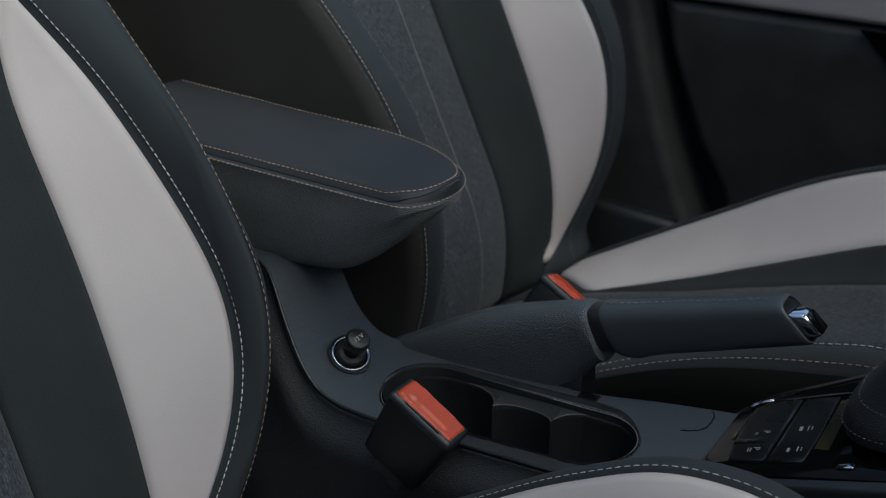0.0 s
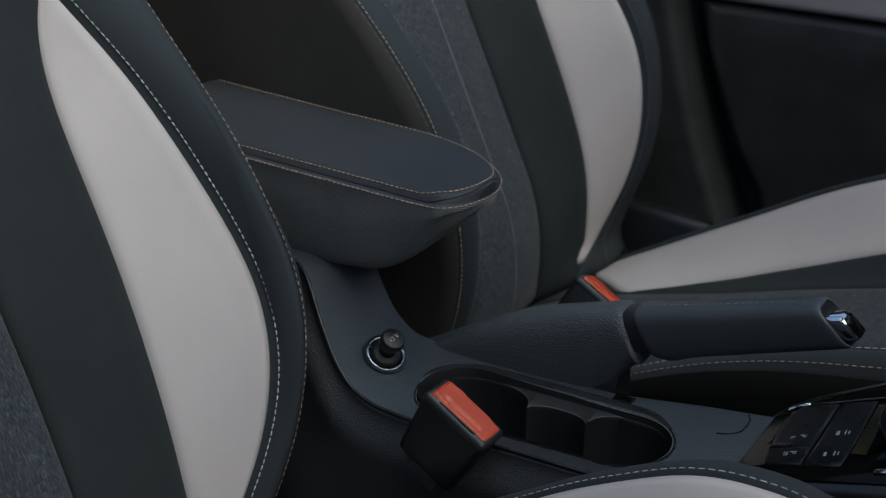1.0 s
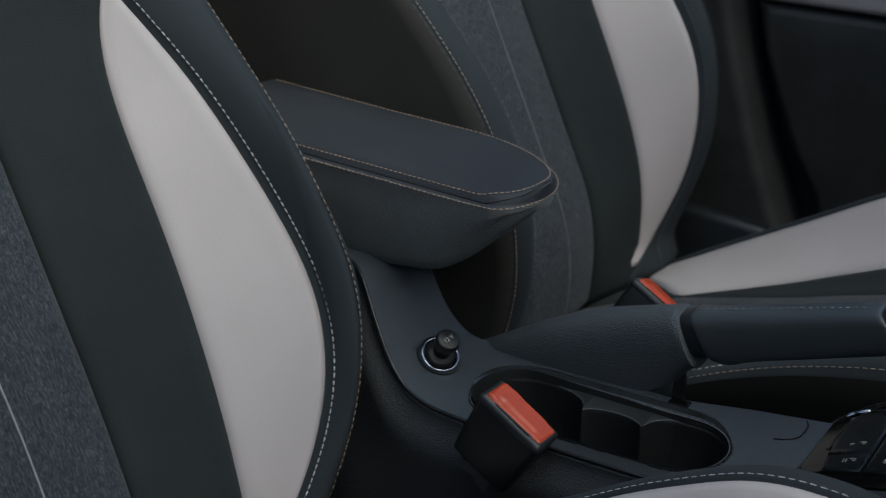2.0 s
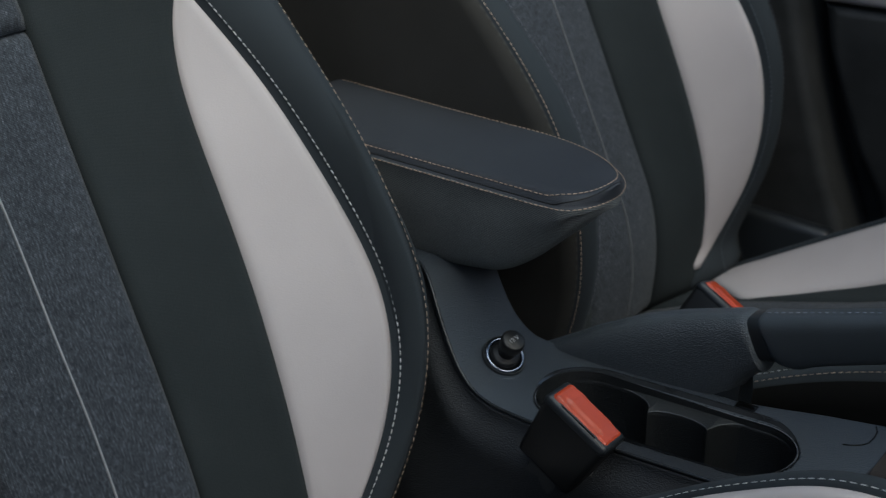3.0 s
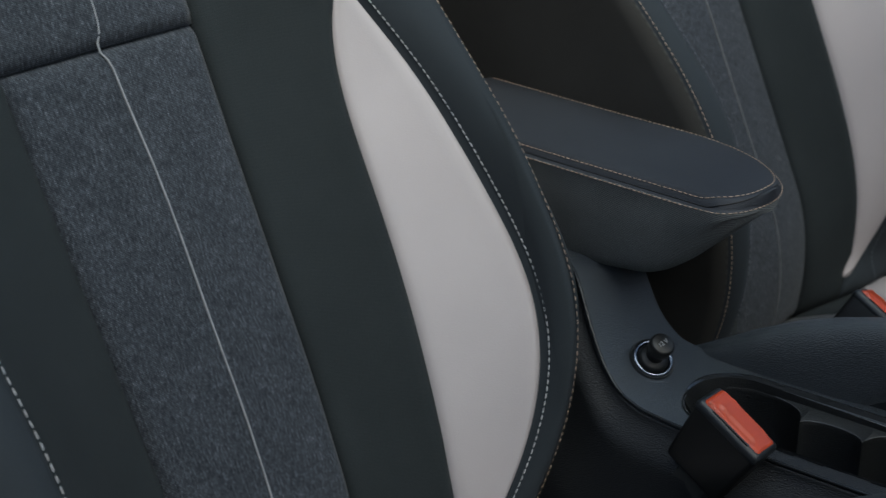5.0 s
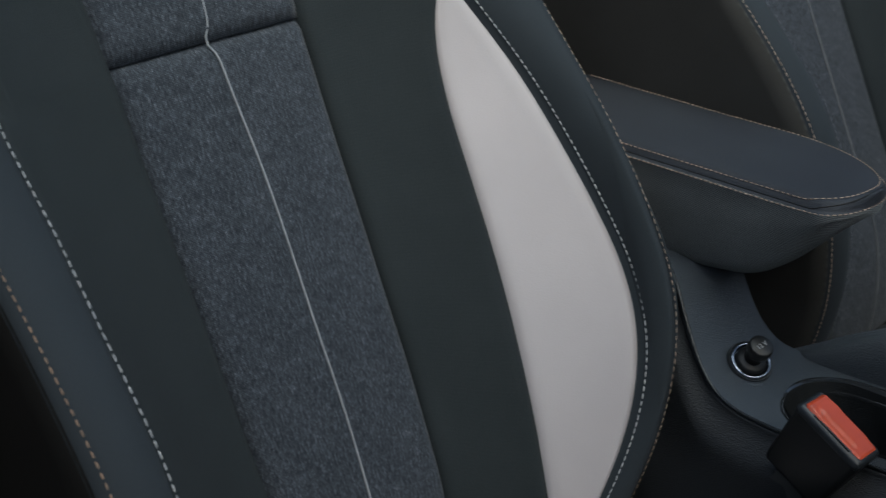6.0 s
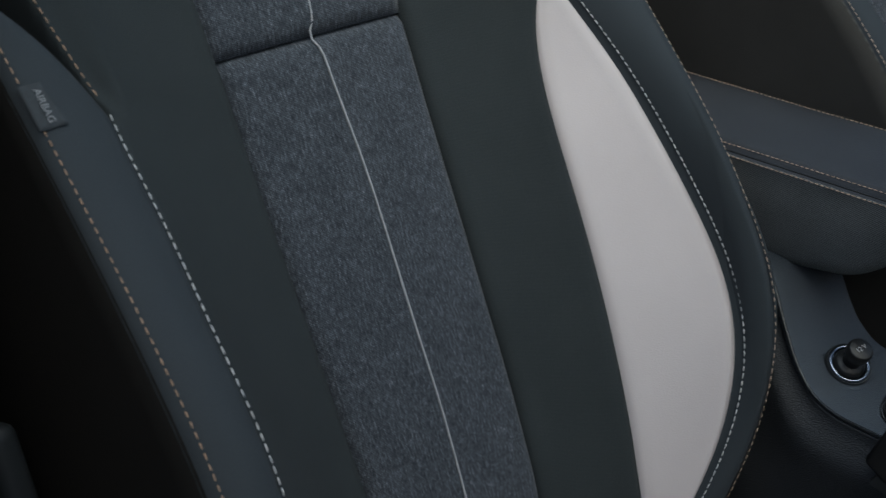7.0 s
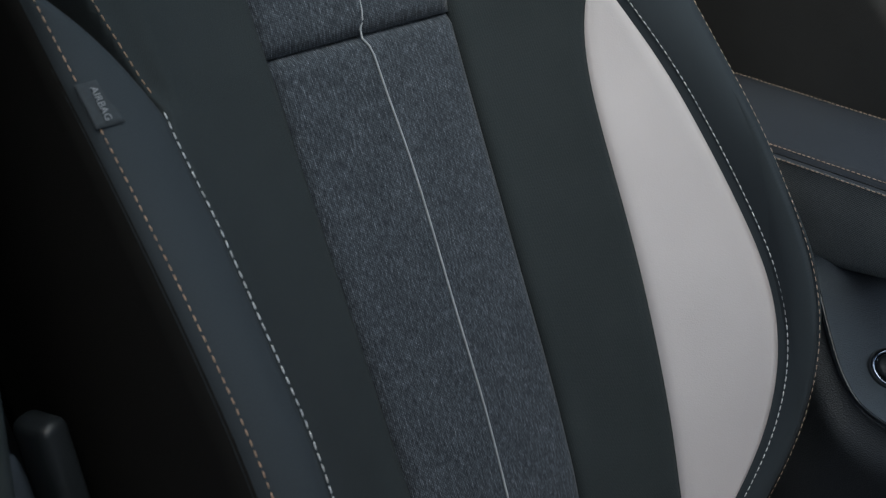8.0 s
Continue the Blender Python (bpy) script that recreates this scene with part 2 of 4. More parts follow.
def loft(name, rings, material, parent, label="", uv=False, caps=True):
    """Joins closed rings of equally many points."""
    k = len(rings[0])
    verts = [Vector(p) for r in rings for p in r]
    faces = []
    for i in range(len(rings) - 1):
        for j in range(k):
            l = (j + 1) % k
            faces.append((i * k + j, i * k + l, (i + 1) * k + l, (i + 1) * k + j))
    if caps:
        faces += [tuple(range(k))[::-1], tuple(range((len(rings) - 1) * k, len(rings) * k))]
    bm = bmesh.new()
    vs = [bm.verts.new(v) for v in verts]
    for f in faces:
        try:
            bm.faces.new([vs[i] for i in f])
        except ValueError:
            pass
    lay = None
    if uv:
        lay = bm.loops.layers.uv.new("UVMap")
        run = [0.0]
        for a, b in zip(rings, rings[1:]):
            run.append(run[-1] + (Vector(b[0]) - Vector(a[0])).length)
        around = []
        for r in rings:
            s, row = 0.0, []
            for j in range(k):
                row.append(s)
                s += (Vector(r[(j + 1) % k]) - Vector(r[j])).length
            around.append(row)
        index = {v: i for i, v in enumerate(vs)}
        for f in bm.faces:
            ids = [index[lp.vert] for lp in f.loops]
            wraps = any(i % k == k - 1 for i in ids) and any(i % k == 0 for i in ids)
            for lp, i in zip(f.loops, ids):
                r, j = divmod(i, k)
                x = around[r][j]
                if wraps and j == 0 and k > 3:
                    x = around[r][k - 1] + (Vector(rings[r][0]) - Vector(rings[r][k - 1])).length
                lp[lay].uv = (run[r], x)
    return part(name, bm, material, parent, label)


def box(bm, lo, hi, bevel=0.0, m=None):
    """Adds a box with rounded edges to bm."""
    r = bmesh.ops.create_cube(bm, size=1.0)
    vs = r["verts"]
    c, s = (Vector(lo) + Vector(hi)) / 2, Vector(hi) - Vector(lo)
    for v in vs:
        v.co = Vector((v.co.x * s.x, v.co.y * s.y, v.co.z * s.z)) + c
    if bevel:
        es = list({e for v in vs for e in v.link_edges})
        g = bmesh.ops.bevel(bm, geom=es, offset=bevel, segments=3, profile=0.5, affect="EDGES")
        vs = list({v for f in g["faces"] for v in f.verts} | {v for v in vs if v.is_valid})
    if m is not None:
        bmesh.ops.transform(bm, matrix=m, verts=vs)
    return vs


def writing(name, text, size, mat, parent, m, label=""):
    cu = bpy.data.curves.new(name, "FONT")
    cu.body, cu.size, cu.extrude, cu.align_x, cu.align_y = text, size, 0.00015, "CENTER", "CENTER"
    tmp = bpy.data.objects.new(name, cu)
    scene.collection.objects.link(tmp)
    me = bpy.data.meshes.new_from_object(tmp.evaluated_get(bpy.context.evaluated_depsgraph_get()))
    bpy.data.objects.remove(tmp)
    me.materials.clear()
    me.materials.append(mat)
    ob = new(name, me)
    ob.parent = parent
    ob.matrix_basis = m
    if label:
        ob["label"] = label
    return ob


def smoothstep(x):
    x = min(1.0, max(0.0, x))
    return x * x * (3 - 2 * x)


# ---- seats ----
KNOTS = [-0.14, -0.08, -0.02, 0.04, 0.10, 0.16, 0.22, 0.28, 0.34, 0.40, 0.46]


def curve_of(values, knots=KNOTS):
    """A natural cubic spline through values at the knots."""
    k, v = np.array(knots), np.array(values)
    n, h = len(k), np.diff(k)
    a, b = np.eye(n), np.zeros(n)
    for i in range(1, n - 1):
        a[i, i - 1:i + 2] = h[i - 1], 2 * (h[i - 1] + h[i]), h[i]
        b[i] = 6 * ((v[i + 1] - v[i]) / h[i] - (v[i] - v[i - 1]) / h[i - 1])
    m = np.linalg.solve(a, b)

    def at(u):
        u = min(k[-1], max(k[0], u))
        i = min(max(int(np.searchsorted(k, u)) - 1, 0), n - 2)
        d = h[i]
        p, q = (k[i + 1] - u) / d, (u - k[i]) / d
        return float(p * v[i] + q * v[i + 1] + ((p ** 3 - p) * m[i] + (q ** 3 - q) * m[i + 1]) * d * d / 6)
    return at


# how wide (W) and how far out (N) the seams of a backrest run, from its foot to its shoulder
OUTER = dict(
    w_edge=curve_of([0.207, 0.2109, 0.218, 0.2246, 0.2292, 0.2318, 0.2329, 0.2325, 0.2320, 0.2345, 0.2421]),
    n_edge=curve_of([-0.031, 0.013, 0.066, 0.1, 0.118, 0.12, 0.109, 0.09, 0.068, 0.051, 0.045]),
    w_seam=curve_of([0.156, 0.169, 0.183, 0.1915, 0.1954, 0.1958, 0.1952, 0.1903, 0.1870, 0.1814, 0.1791]),
    n_seam=curve_of([-0.035, 0.009, 0.063, 0.099, 0.116, 0.116, 0.102, 0.079, 0.055, 0.04, 0.041]),
    half=curve_of([0.066, 0.068, 0.0695, 0.0717, 0.0735, 0.0744, 0.0757, 0.0772, 0.0778, 0.0796, 0.081]),
    cream=curve_of([0.139, 0.138, 0.137, 0.137, 0.137, 0.138, 0.142, 0.151, 0.17, 0.203, 0.237]))
CONSOLE_SIDE = dict(
    w_edge=curve_of([0.1635, 0.181, 0.2, 0.2174, 0.2332, 0.244, 0.2515, 0.2511, 0.2457, 0.2398, 0.2343]),
    n_edge=curve_of([-0.0118, 0.0321, 0.0768, 0.1068, 0.1152, 0.1044, 0.0871, 0.0702, 0.0562, 0.0414, 0.028]),
    w_seam=curve_of([0.1153, 0.1467, 0.181, 0.2086, 0.2271, 0.2344, 0.231, 0.2197, 0.1982, 0.172, 0.1482]),
    n_seam=curve_of([-0.0114, 0.0252, 0.0636, 0.0862, 0.0864, 0.0727, 0.0602, 0.0495, 0.0405, 0.0357, 0.0305]),
    half=curve_of([0.062, 0.064, 0.066, 0.0695, 0.0725, 0.0735, 0.0745, 0.0752, 0.0765, 0.077, 0.0772]),
    cream=curve_of([0.130, 0.1345, 0.1387, 0.146, 0.1542, 0.161, 0.1639, 0.1663, 0.1772, 0.2035, 0.2261]))
PIPING_W = curve_of([-0.016, -0.012, -0.008, -0.0042, -0.0012, -0.0009, -0.0002, -0.0010, -0.0042, -0.0015, 0.003])
FOOT_U, FOOT_NARROW = [-0.106, -0.098, -0.085, -0.063, -0.035], [0.040, 0.028, 0.010, 0.003, 0.0]
U_LOW, U_TOP, U_CROSS = -0.14, 0.62, 0.3592
HALF = 0.075
SEAM_S, SEAM_W = [-0.05, -0.022, 0.048, 0.062, 0.090, 0.14, 0.20, 0.25, 0.35, 0.50], [0.194, 0.164, 0.0885, 0.0800, 0.0885, 0.1008, 0.1092, 0.1142, 0.1265, 0.136]


# the sewn edge of the passenger cushion beside the console rises and falls more steeply
HUMP = curve_of([-0.010, -0.012, -0.0118, -0.0095, -0.0045, -0.0003, 0.0037, 0.0018, -0.0056, -0.009, -0.010], [0.0, 0.10, 0.19, 0.231, 0.27, 0.308, 0.343, 0.38, 0.414, 0.46, 0.52])


def make_seat(name, ox, oy, oz, recline, rise, label, group, tag=False):
    inner_side = CONSOLE_SIDE if tag else OUTER

    def side(w):
        return inner_side if w > 0 else OUTER

    def w_seam(sg, u):
        return side(sg)["w_seam"](u)

    def w_edge(sg, u):
        return side(sg)["w_edge"](u) + (0.0 if tag or sg > 0 else 0.003)

    def cream_gap(u):
        return 0.0032 + 0.0014 * smoothstep((u - 0.08) / 0.16)

    def cream_edge(u):
        """The outer edge of the cream panel; on the driver seat it runs to a point at the foot."""
        narrow = 0.0 if tag else float(np.interp(u, FOOT_U, FOOT_NARROW))
        return w_seam(1, u) - cream_gap(u) - narrow

    def w_cream(u):
        inner = inner_side["cream"](u) - (0.0 if tag else 0.014 * smoothstep((-0.076 - u) / 0.022))
        return min(inner, cream_edge(u))

    def half(sg, u):
        return side(sg)["half"](u) if tag else HALF

    def n_edge(sg, u):
        return max(0.004, side(sg)["n_edge"](u))

    def front(w, u):
        """How far the cover of the backrest stands out at w across and u up."""
        a, ws, we = abs(w), w_seam(w, u), w_edge(w, u)
        ns = max(0.003, side(w)["n_seam"](u))
        tuck = 2.4 * max(0.0, 0.03 - u) ** 2
        flat = 0.003 * math.cos(min(a / 0.07, 1.0) * math.pi / 2)
        if a < 0.07:
            return flat - tuck
        if a <= ws:
            f = (a - 0.07) / (ws - 0.07)
            return ns * f ** (1.8 if inner_side is CONSOLE_SIDE and w > 0 else 1.5) - tuck * (1 - f) ** 1.5
        f = min(1.3, (a - ws) / max(we - ws, 1e-4))
        return ns + (n_edge(w, u) - ns) * f + 0.006 * math.sin(math.pi * min(f, 1.0)) - 15 * max(0.0, a - we) ** 1.5

    base = Vector((ox, oy, 0))
    seat = empty(name, base, label, "car seat", group)
    r = radians(recline)
    up, out, over = Vector((-math.sin(r), 0, math.cos(r))), Vector((math.cos(r), 0, math.sin(r))), Vector((0, 1, 0))
    o = Vector((0, 0, oz))

    def place(w, u, n):
        return o + up * u + out * n + over * w

    def sunk(w, u):
        """The shoulder cloth falls away behind the upper end of the side bolster."""
        edge = 0.184 + 0.29 * (u - 0.366)
        deep = 0.012 * smoothstep((-w - 0.166) / (edge - 0.166)) + 0.055 * smoothstep((-w - edge - 0.0015) / 0.007)
        return deep * smoothstep((u - 0.338) / 0.022) if w < 0 else 0.0

    def panel(pname, wa, wb, u0, u1, mat, nu, nv, lab="", drop=0.0, groove=0.0035, puff=0.0, ends=True):
        grid, uv = [], []
        for i in range(nu + 1):
            u = u0 + (u1 - u0) * i / nu
            a, b = wa(u), wb(u)
            row, tr, run = [], [], a
            for j in range(nv + 1):
                f = j / nv
                w = a + (b - a) * f
                edge = min(f, 1 - f) * abs(b - a)
                dip = groove * math.exp(-(edge / 0.0035) ** 2)
                if ends:
                    e2 = min(u - u0, u1 - u)
                    dip = max(dip, 1.6 * groove * math.exp(-(e2 / 0.004) ** 2))
                n = front(w, u) - dip + puff * math.sin(math.pi * f)
                if drop:
                    n -= sunk(w, u)
                row.append(place(w, u, n))
                run = run + (row[-1] - row[-2]).length if j else a
                tr.append((run, u))
            grid.append(row)
            uv.append(tr)
        return sheet(pname, grid, lambda i, j: out * -0.012, mat, backrest, lab, uv)

    def seam(pname, wf, u0, u1, mat, lift=0.0012, n=90, **kw):
        pts = [place(wf(u), u, front(wf(u), u) + lift) for u in (u0 + (u1 - u0) * i / n for i in range(n + 1))]
        return stitches(pname, pts, [out] * len(pts), mat, backrest, **kw)

    # backrest: a body of foam with the sewn covers on it
    rings = []
    for i in range(25):
        u = U_LOW + 0.01 + (U_TOP - U_LOW - 0.02) * i / 24
        t = smoothstep((u - 0.50) / 0.14)
        wl, wr, depth = (w_edge(-1, u) - 0.004) * (1 - 0.25 * t), (w_edge(1, u) - 0.004) * (1 - 0.25 * t), 0.175 - 0.06 * smoothstep((u - 0.2) / 0.4)
        ring = []
        for k in range(21):
            w = -wl + (wl + wr) * k / 20
            ring.append(place(w, u, front(w, u) - 0.010 - 0.02 * t - (sunk(w, u) + 0.022 * smoothstep((-w - 0.15) / 0.02) * smoothstep((u - 0.32) / 0.03) + 0.035 * smoothstep((w - 0.12) / 0.05) if tag else 0.0)))
        for k in range(21):
            w = wr - (wl + wr) * k / 20
            ring.append(place(w * 0.93, u, -depth + 0.03 * t + 0.03 * (abs(w) / (wr if w > 0 else wl)) ** 4))
        rings.append(ring)
    backrest = loft("backrest", rings, CLOTH_SIDE, seat)

    def bolster_inner(u):
        f = min(1.0, max(0.0, (u - 0.342) / 0.086))
        return -(w_seam(-1, u) * (1 - f) + (w_edge(-1, u) + 0.001) * f)
    u_a, u_b = U_LOW + 0.02, 0.427
    panel("centre_panel", lambda u: -half(-1, u), lambda u: half(1, u), u_a, U_CROSS, MELANGE, 60, 40, "flecked grey cloth", puff=0.004, groove=0.0055)
    panel("upper_centre_panel", lambda u: -half(-1, u), lambda u: half(1, u), U_CROSS, U_TOP - 0.03, MELANGE, 30, 24, "flecked grey cloth", puff=0.005)
    panel("side_panel", bolster_inner if tag else (lambda u: -w_seam(-1, u)), lambda u: -half(-1, u), u_a, U_TOP - 0.04, CLOTH_BLACK, 140, 64, "black twill cloth", drop=0.016 if tag else 0.0)
    panel("side_panel", lambda u: half(1, u), w_cream, u_a, U_TOP - 0.04, CLOTH_BLACK, 80, 16, "black twill cloth")
    panel("cream_panel", w_cream, cream_edge, -0.115 if tag else -0.099, 0.41, CREAM, 80, 14, "cream leatherette", groove=0.002, ends=False)
    if tag:
        panel("bolster", lambda u: -w_edge(-1, u) - 0.0050, lambda u: bolster_inner(u) + 0.002, u_a, u_b, CLOTH_BOLSTER, 100, 12, "charcoal cloth", puff=0.001)
    else:
        panel("bolster", lambda u: -w_edge(-1, u) - 0.003, lambda u: -w_seam(-1, u) + 0.002, u_a, U_TOP - 0.05, CLOTH_BOLSTER, 80, 12, "charcoal cloth")
    panel("bolster", cream_edge, lambda u: w_edge(1, u) + 0.0012, u_a, U_TOP - 0.05, CLOTH_BOLSTER, 80, 24, "charcoal cloth")
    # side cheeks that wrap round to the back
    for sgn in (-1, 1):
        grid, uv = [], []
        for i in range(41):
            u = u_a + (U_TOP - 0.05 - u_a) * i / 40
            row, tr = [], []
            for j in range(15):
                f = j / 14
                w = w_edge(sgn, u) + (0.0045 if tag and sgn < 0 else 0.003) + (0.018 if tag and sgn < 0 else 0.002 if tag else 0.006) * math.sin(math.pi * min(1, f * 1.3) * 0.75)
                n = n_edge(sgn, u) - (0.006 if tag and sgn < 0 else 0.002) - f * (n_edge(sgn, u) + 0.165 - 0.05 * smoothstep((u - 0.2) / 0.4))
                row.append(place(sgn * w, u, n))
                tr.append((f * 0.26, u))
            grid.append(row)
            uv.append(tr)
        # passenger's door-side cheek is coloured as in shade, driver's console-side cheek as lit
        sheet("side_cheek", grid, lambda i, j, s=sgn: over * (-0.010 * s), (CLOTH_BOLSTER if sgn > 0 else CLOTH_SIDE_SHADED) if tag else (CLOTH_SIDE if sgn > 0 else CLOTH_SIDE_LIT), backrest, "charcoal cloth" if (sgn > 0) == tag else "black cloth", uv)
    seam("stitching", lambda u: -w_seam(-1, u), u_a, 0.345 if tag else 0.55, THREAD_WHITE if tag else THREAD_DARK, length=0.0052, gap=0.0010, width=0.00085, label="pale grey thread" if tag else "slate thread")
    seam("stitching", lambda u: w_seam(1, u), u_a, 0.55, THREAD_WHITE if tag else THREAD_DARK, length=0.0046, gap=0.0008, width=0.0011, label="pale grey thread")
    seam("stitching", lambda u: -w_edge(-1, u) + 0.0005, u_a, 0.345 if tag else 0.55, THREAD_COPPER if tag else THREAD_ORANGE, gap=0.0014 if tag else 0.0007, width=0.00075 if tag else 0.0009, label="copper thread")
    seam("stitching", lambda u: w_edge(1, u) - 0.0005, u_a, 0.55, THREAD_ORANGE if tag else THREAD_DARK, label="copper thread")
    line = []
    for u in np.linspace(u_a, U_TOP - 0.04, 120):
        d = U_CROSS - u
        w = PIPING_W(u) - 0.004 * math.exp(-(d / 0.010) ** 2) if tag else 0.0
        line.append(place(w, u, front(0, u) + 0.0044 - 0.0045 * math.exp(-(d / 0.004) ** 2)))
    tube("piping", line, 0.0008, PIPING if tag else PIPING_DIM, backrest, "pale grey piping" if tag else "dull grey piping")
    if tag:
        pts = [place(-w_seam(-1, u) + 0.0012 + 0.06 * (0.125 - u), u, front(-w_seam(-1, u) + 0.001 + 0.06 * (0.125 - u), u) + 0.0008) for u in np.linspace(0.0, 0.125, 20)]
        tube("thread_tail", pts, 0.0004, THREAD_WHITE, backrest, "pale grey thread", 5)
        seam("stitching", lambda u: -w_edge(-1, u) + 0.0005, 0.371, 0.43, THREAD_COPPER, label="copper thread")
        pts = [place(w, u, front(w, u) - sunk(w, u) + 0.001) for w, u in ((-0.184 - 0.29 * (u - 0.366), u) for u in (0.356 + 0.075 * k / 12 for k in range(13)))]
        stitches("stitching", pts, [out] * 13, THREAD_COPPER, backrest, label="copper thread")
        grid = []
        for i in range(9):
            u = 0.344 + 0.0255 * i / 8
            grid.append([place(-w_edge(-1, u) - 0.002 + 0.016 * j / 8, u, front(-w_edge(-1, u) + 0.016 * j / 8, u) + 0.0016 * (1 - (j / 8) ** 2) + 0.0004 + 0.0024 * (j / 8) ** 4 * (1 - i / 8) ** 3) for j in range(9)])
        flag = sheet("airbag_tag", grid, lambda i, j: out * -0.0008, TAG, backrest, "dark woven tag", [[(0.001 * j, 0.003 * i) for j in range(9)] for i in range(9)])
        along = (-up + out * 0.33).normalized()
        m = Matrix((along, over, along.cross(over))).transposed().to_4x4()
        m.translation = place(-w_edge(-1, 0.358) + 0.0060, 0.3565, front(-w_edge(-1, 0.358) + 0.0060, 0.3565) + 0.0036)
        writing("lettering", "AIRBAG", 0.0058, MARKING_DIM, flag, m, "grey lettering AIRBAG")
        bm = bmesh.new()
        box(bm, (-0.016, -0.010, -0.13), (0.016, 0.010, 0.0), 0.007)
        lever = part("recline_lever", bm, SMOOTH, seat, "black plastic lever")
        lever.matrix_basis = pose(-0.724 - ox, 0.205 - oy, 0.494, 4, -6, 14)
    bm = bmesh.new()
    box(bm, (-0.075, -0.016, -0.12), (0.08, 0.016, 0.0), 0.012)
    cover = part("hinge_cover", bm, SMOOTH, seat, "black plastic hinge cover")
    cover.matrix_basis = pose(0.058, 0.272, 0.248, -8, 4, 0)

    # cushion
    def top(w, s):
        a = abs(w)
        z = 0.19 + 0.42 * s - 0.25 * s * s - 0.9 * max(0, s - 0.42) ** 2 * 3 + 0.014 * (1 - smoothstep(s / 0.2))
        b = 0.084 * (0.6 * math.sin(min(1.0, max(0.0, s / 0.36)) * math.pi / 2) + 0.4 * smoothstep(s / 0.36)) * (1 - 0.5 * smoothstep((s - 0.40) / 0.12))
        # the bolster towards the right-hand door is lower and rounder
        high, edge, fall = (1.0, 0.185, 0.034) if w > 0 else (0.65, 0.186, 0.013 * smoothstep((s - 0.20) / 0.22))
        f = min(1.0, max(0.0, (a - 0.085) / (edge - 0.085)))
        z += b * high * f ** 1.5
        if tag and w > 0:
            z += f * HUMP(s)
        if a > edge:
            g = (a - edge) / ((0.235 if w > 0 else 0.211) - edge)
            z -= fall * g * g - 0.003 * math.sin(math.pi * min(1, g))
        return z + rise
    front_x = 0.52
    bx = 0.046
    rings = []
    for i in range(25):
        s = -0.11 + (front_x + 0.11) * i / 24
        ring = [Vector((bx + s, -0.208 + 0.440 * k / 24, top(-0.208 + 0.440 * k / 24, s) - 0.010)) for k in range(25)]
        ring += [Vector((bx + s, 0.232 - 0.440 * k / 8, 0.12)) for k in range(9)]
        rings.append(ring)
    cushion = loft("cushion", rings, CLOTH_SIDE, seat)

    def cpanel(pname, wa, wb, s0, s1, mat, lab, nu=50, nv=12, groove=0.003):
        grid, uv = [], []
        for i in range(nu + 1):
            s = s0 + (s1 - s0) * i / nu
            a, b = wa(s), wb(s)
            row, tr = [], []
            for j in range(nv + 1):
                f = j / nv
                w = a + (b - a) * f
                edge = min(f, 1 - f) * abs(b - a)
                row.append(Vector((bx + s, w, top(w, s) - groove * math.exp(-(edge / 0.0035) ** 2))))
                tr.append((w, s))
            grid.append(row)
            uv.append(tr)
        return sheet(pname, grid, lambda i, j: Vector((0, 0, -0.012)), mat, cushion, lab, uv)
    def CE(s):
        """The inner seam of the cushion's cream panel."""
        return min(0.184, float(np.mean([np.interp(s + d, SEAM_S, SEAM_W) for d in (-0.006, -0.003, 0.0, 0.003, 0.006)])))
    cpanel("centre_panel", lambda s: -HALF, lambda s: HALF, -0.085, 0.50, MELANGE, "flecked grey cloth")
    cpanel("side_panel", lambda s: -0.186, lambda s: -HALF, -0.085, 0.50, CLOTH_BLACK, "black twill cloth")
    cpanel("side_panel", lambda s: HALF, CE, -0.085, 0.50, CLOTH_BLACK, "black twill cloth")
    cpanel("cream_panel", CE, lambda s: 0.185, -0.042, 0.50, CREAM, "cream leatherette", 100)
    for sg in (-1, 1):
        cpanel("bolster", lambda s: sg * (0.185 if sg > 0 else 0.186), lambda s: sg * (0.235 if sg > 0 else 0.211), -0.085, 0.50, CLOTH_BOLSTER, "charcoal cloth")
        grid, uv = [], []
        for i in range(41):
            s = -0.085 + 0.585 * i / 40
            we = 0.235 if sg > 0 else 0.211
            grid.append([Vector((bx + s, sg * (we + 0.012 * math.sin(math.pi * j / 10)), top(sg * we, s) - 0.003 - j / 10 * (top(sg * we, s) - 0.10))) for j in range(11)])
            uv.append([(j * 0.02, s) for j in range(11)])
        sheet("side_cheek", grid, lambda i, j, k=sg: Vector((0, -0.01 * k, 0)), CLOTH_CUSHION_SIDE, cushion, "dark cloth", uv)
        for w, m in ((0.187 if sg > 0 else 0.188, THREAD_WHITE), (0.231 if sg > 0 else 0.207, THREAD_ORANGE)):
            if sg > 0 and not tag:
                m = THREAD_DARK
            ss = np.linspace(-0.08, 0.49, 90)
            stitches("stitching", [Vector((bx + s, sg * w, top(sg * w, s) + 0.001)) for s in ss], [Vector((0, 0, 1))] * 90, m, cushion, 0.0050, 0.0014, 0.0007)
    return seat


SX, SY, SZ = -0.626, 0.487, 0.316
make_seat("passenger_seat", SX, SY, SZ, 22.77, 0.0325, "black and cream cloth car seat with grey flecked centre", "front seats", tag=True)
make_seat("driver_seat", SX - 0.004, SY + 0.691, SZ, 24.0, 0.0, "black and cream cloth car seat behind the handbrake", "front seats")


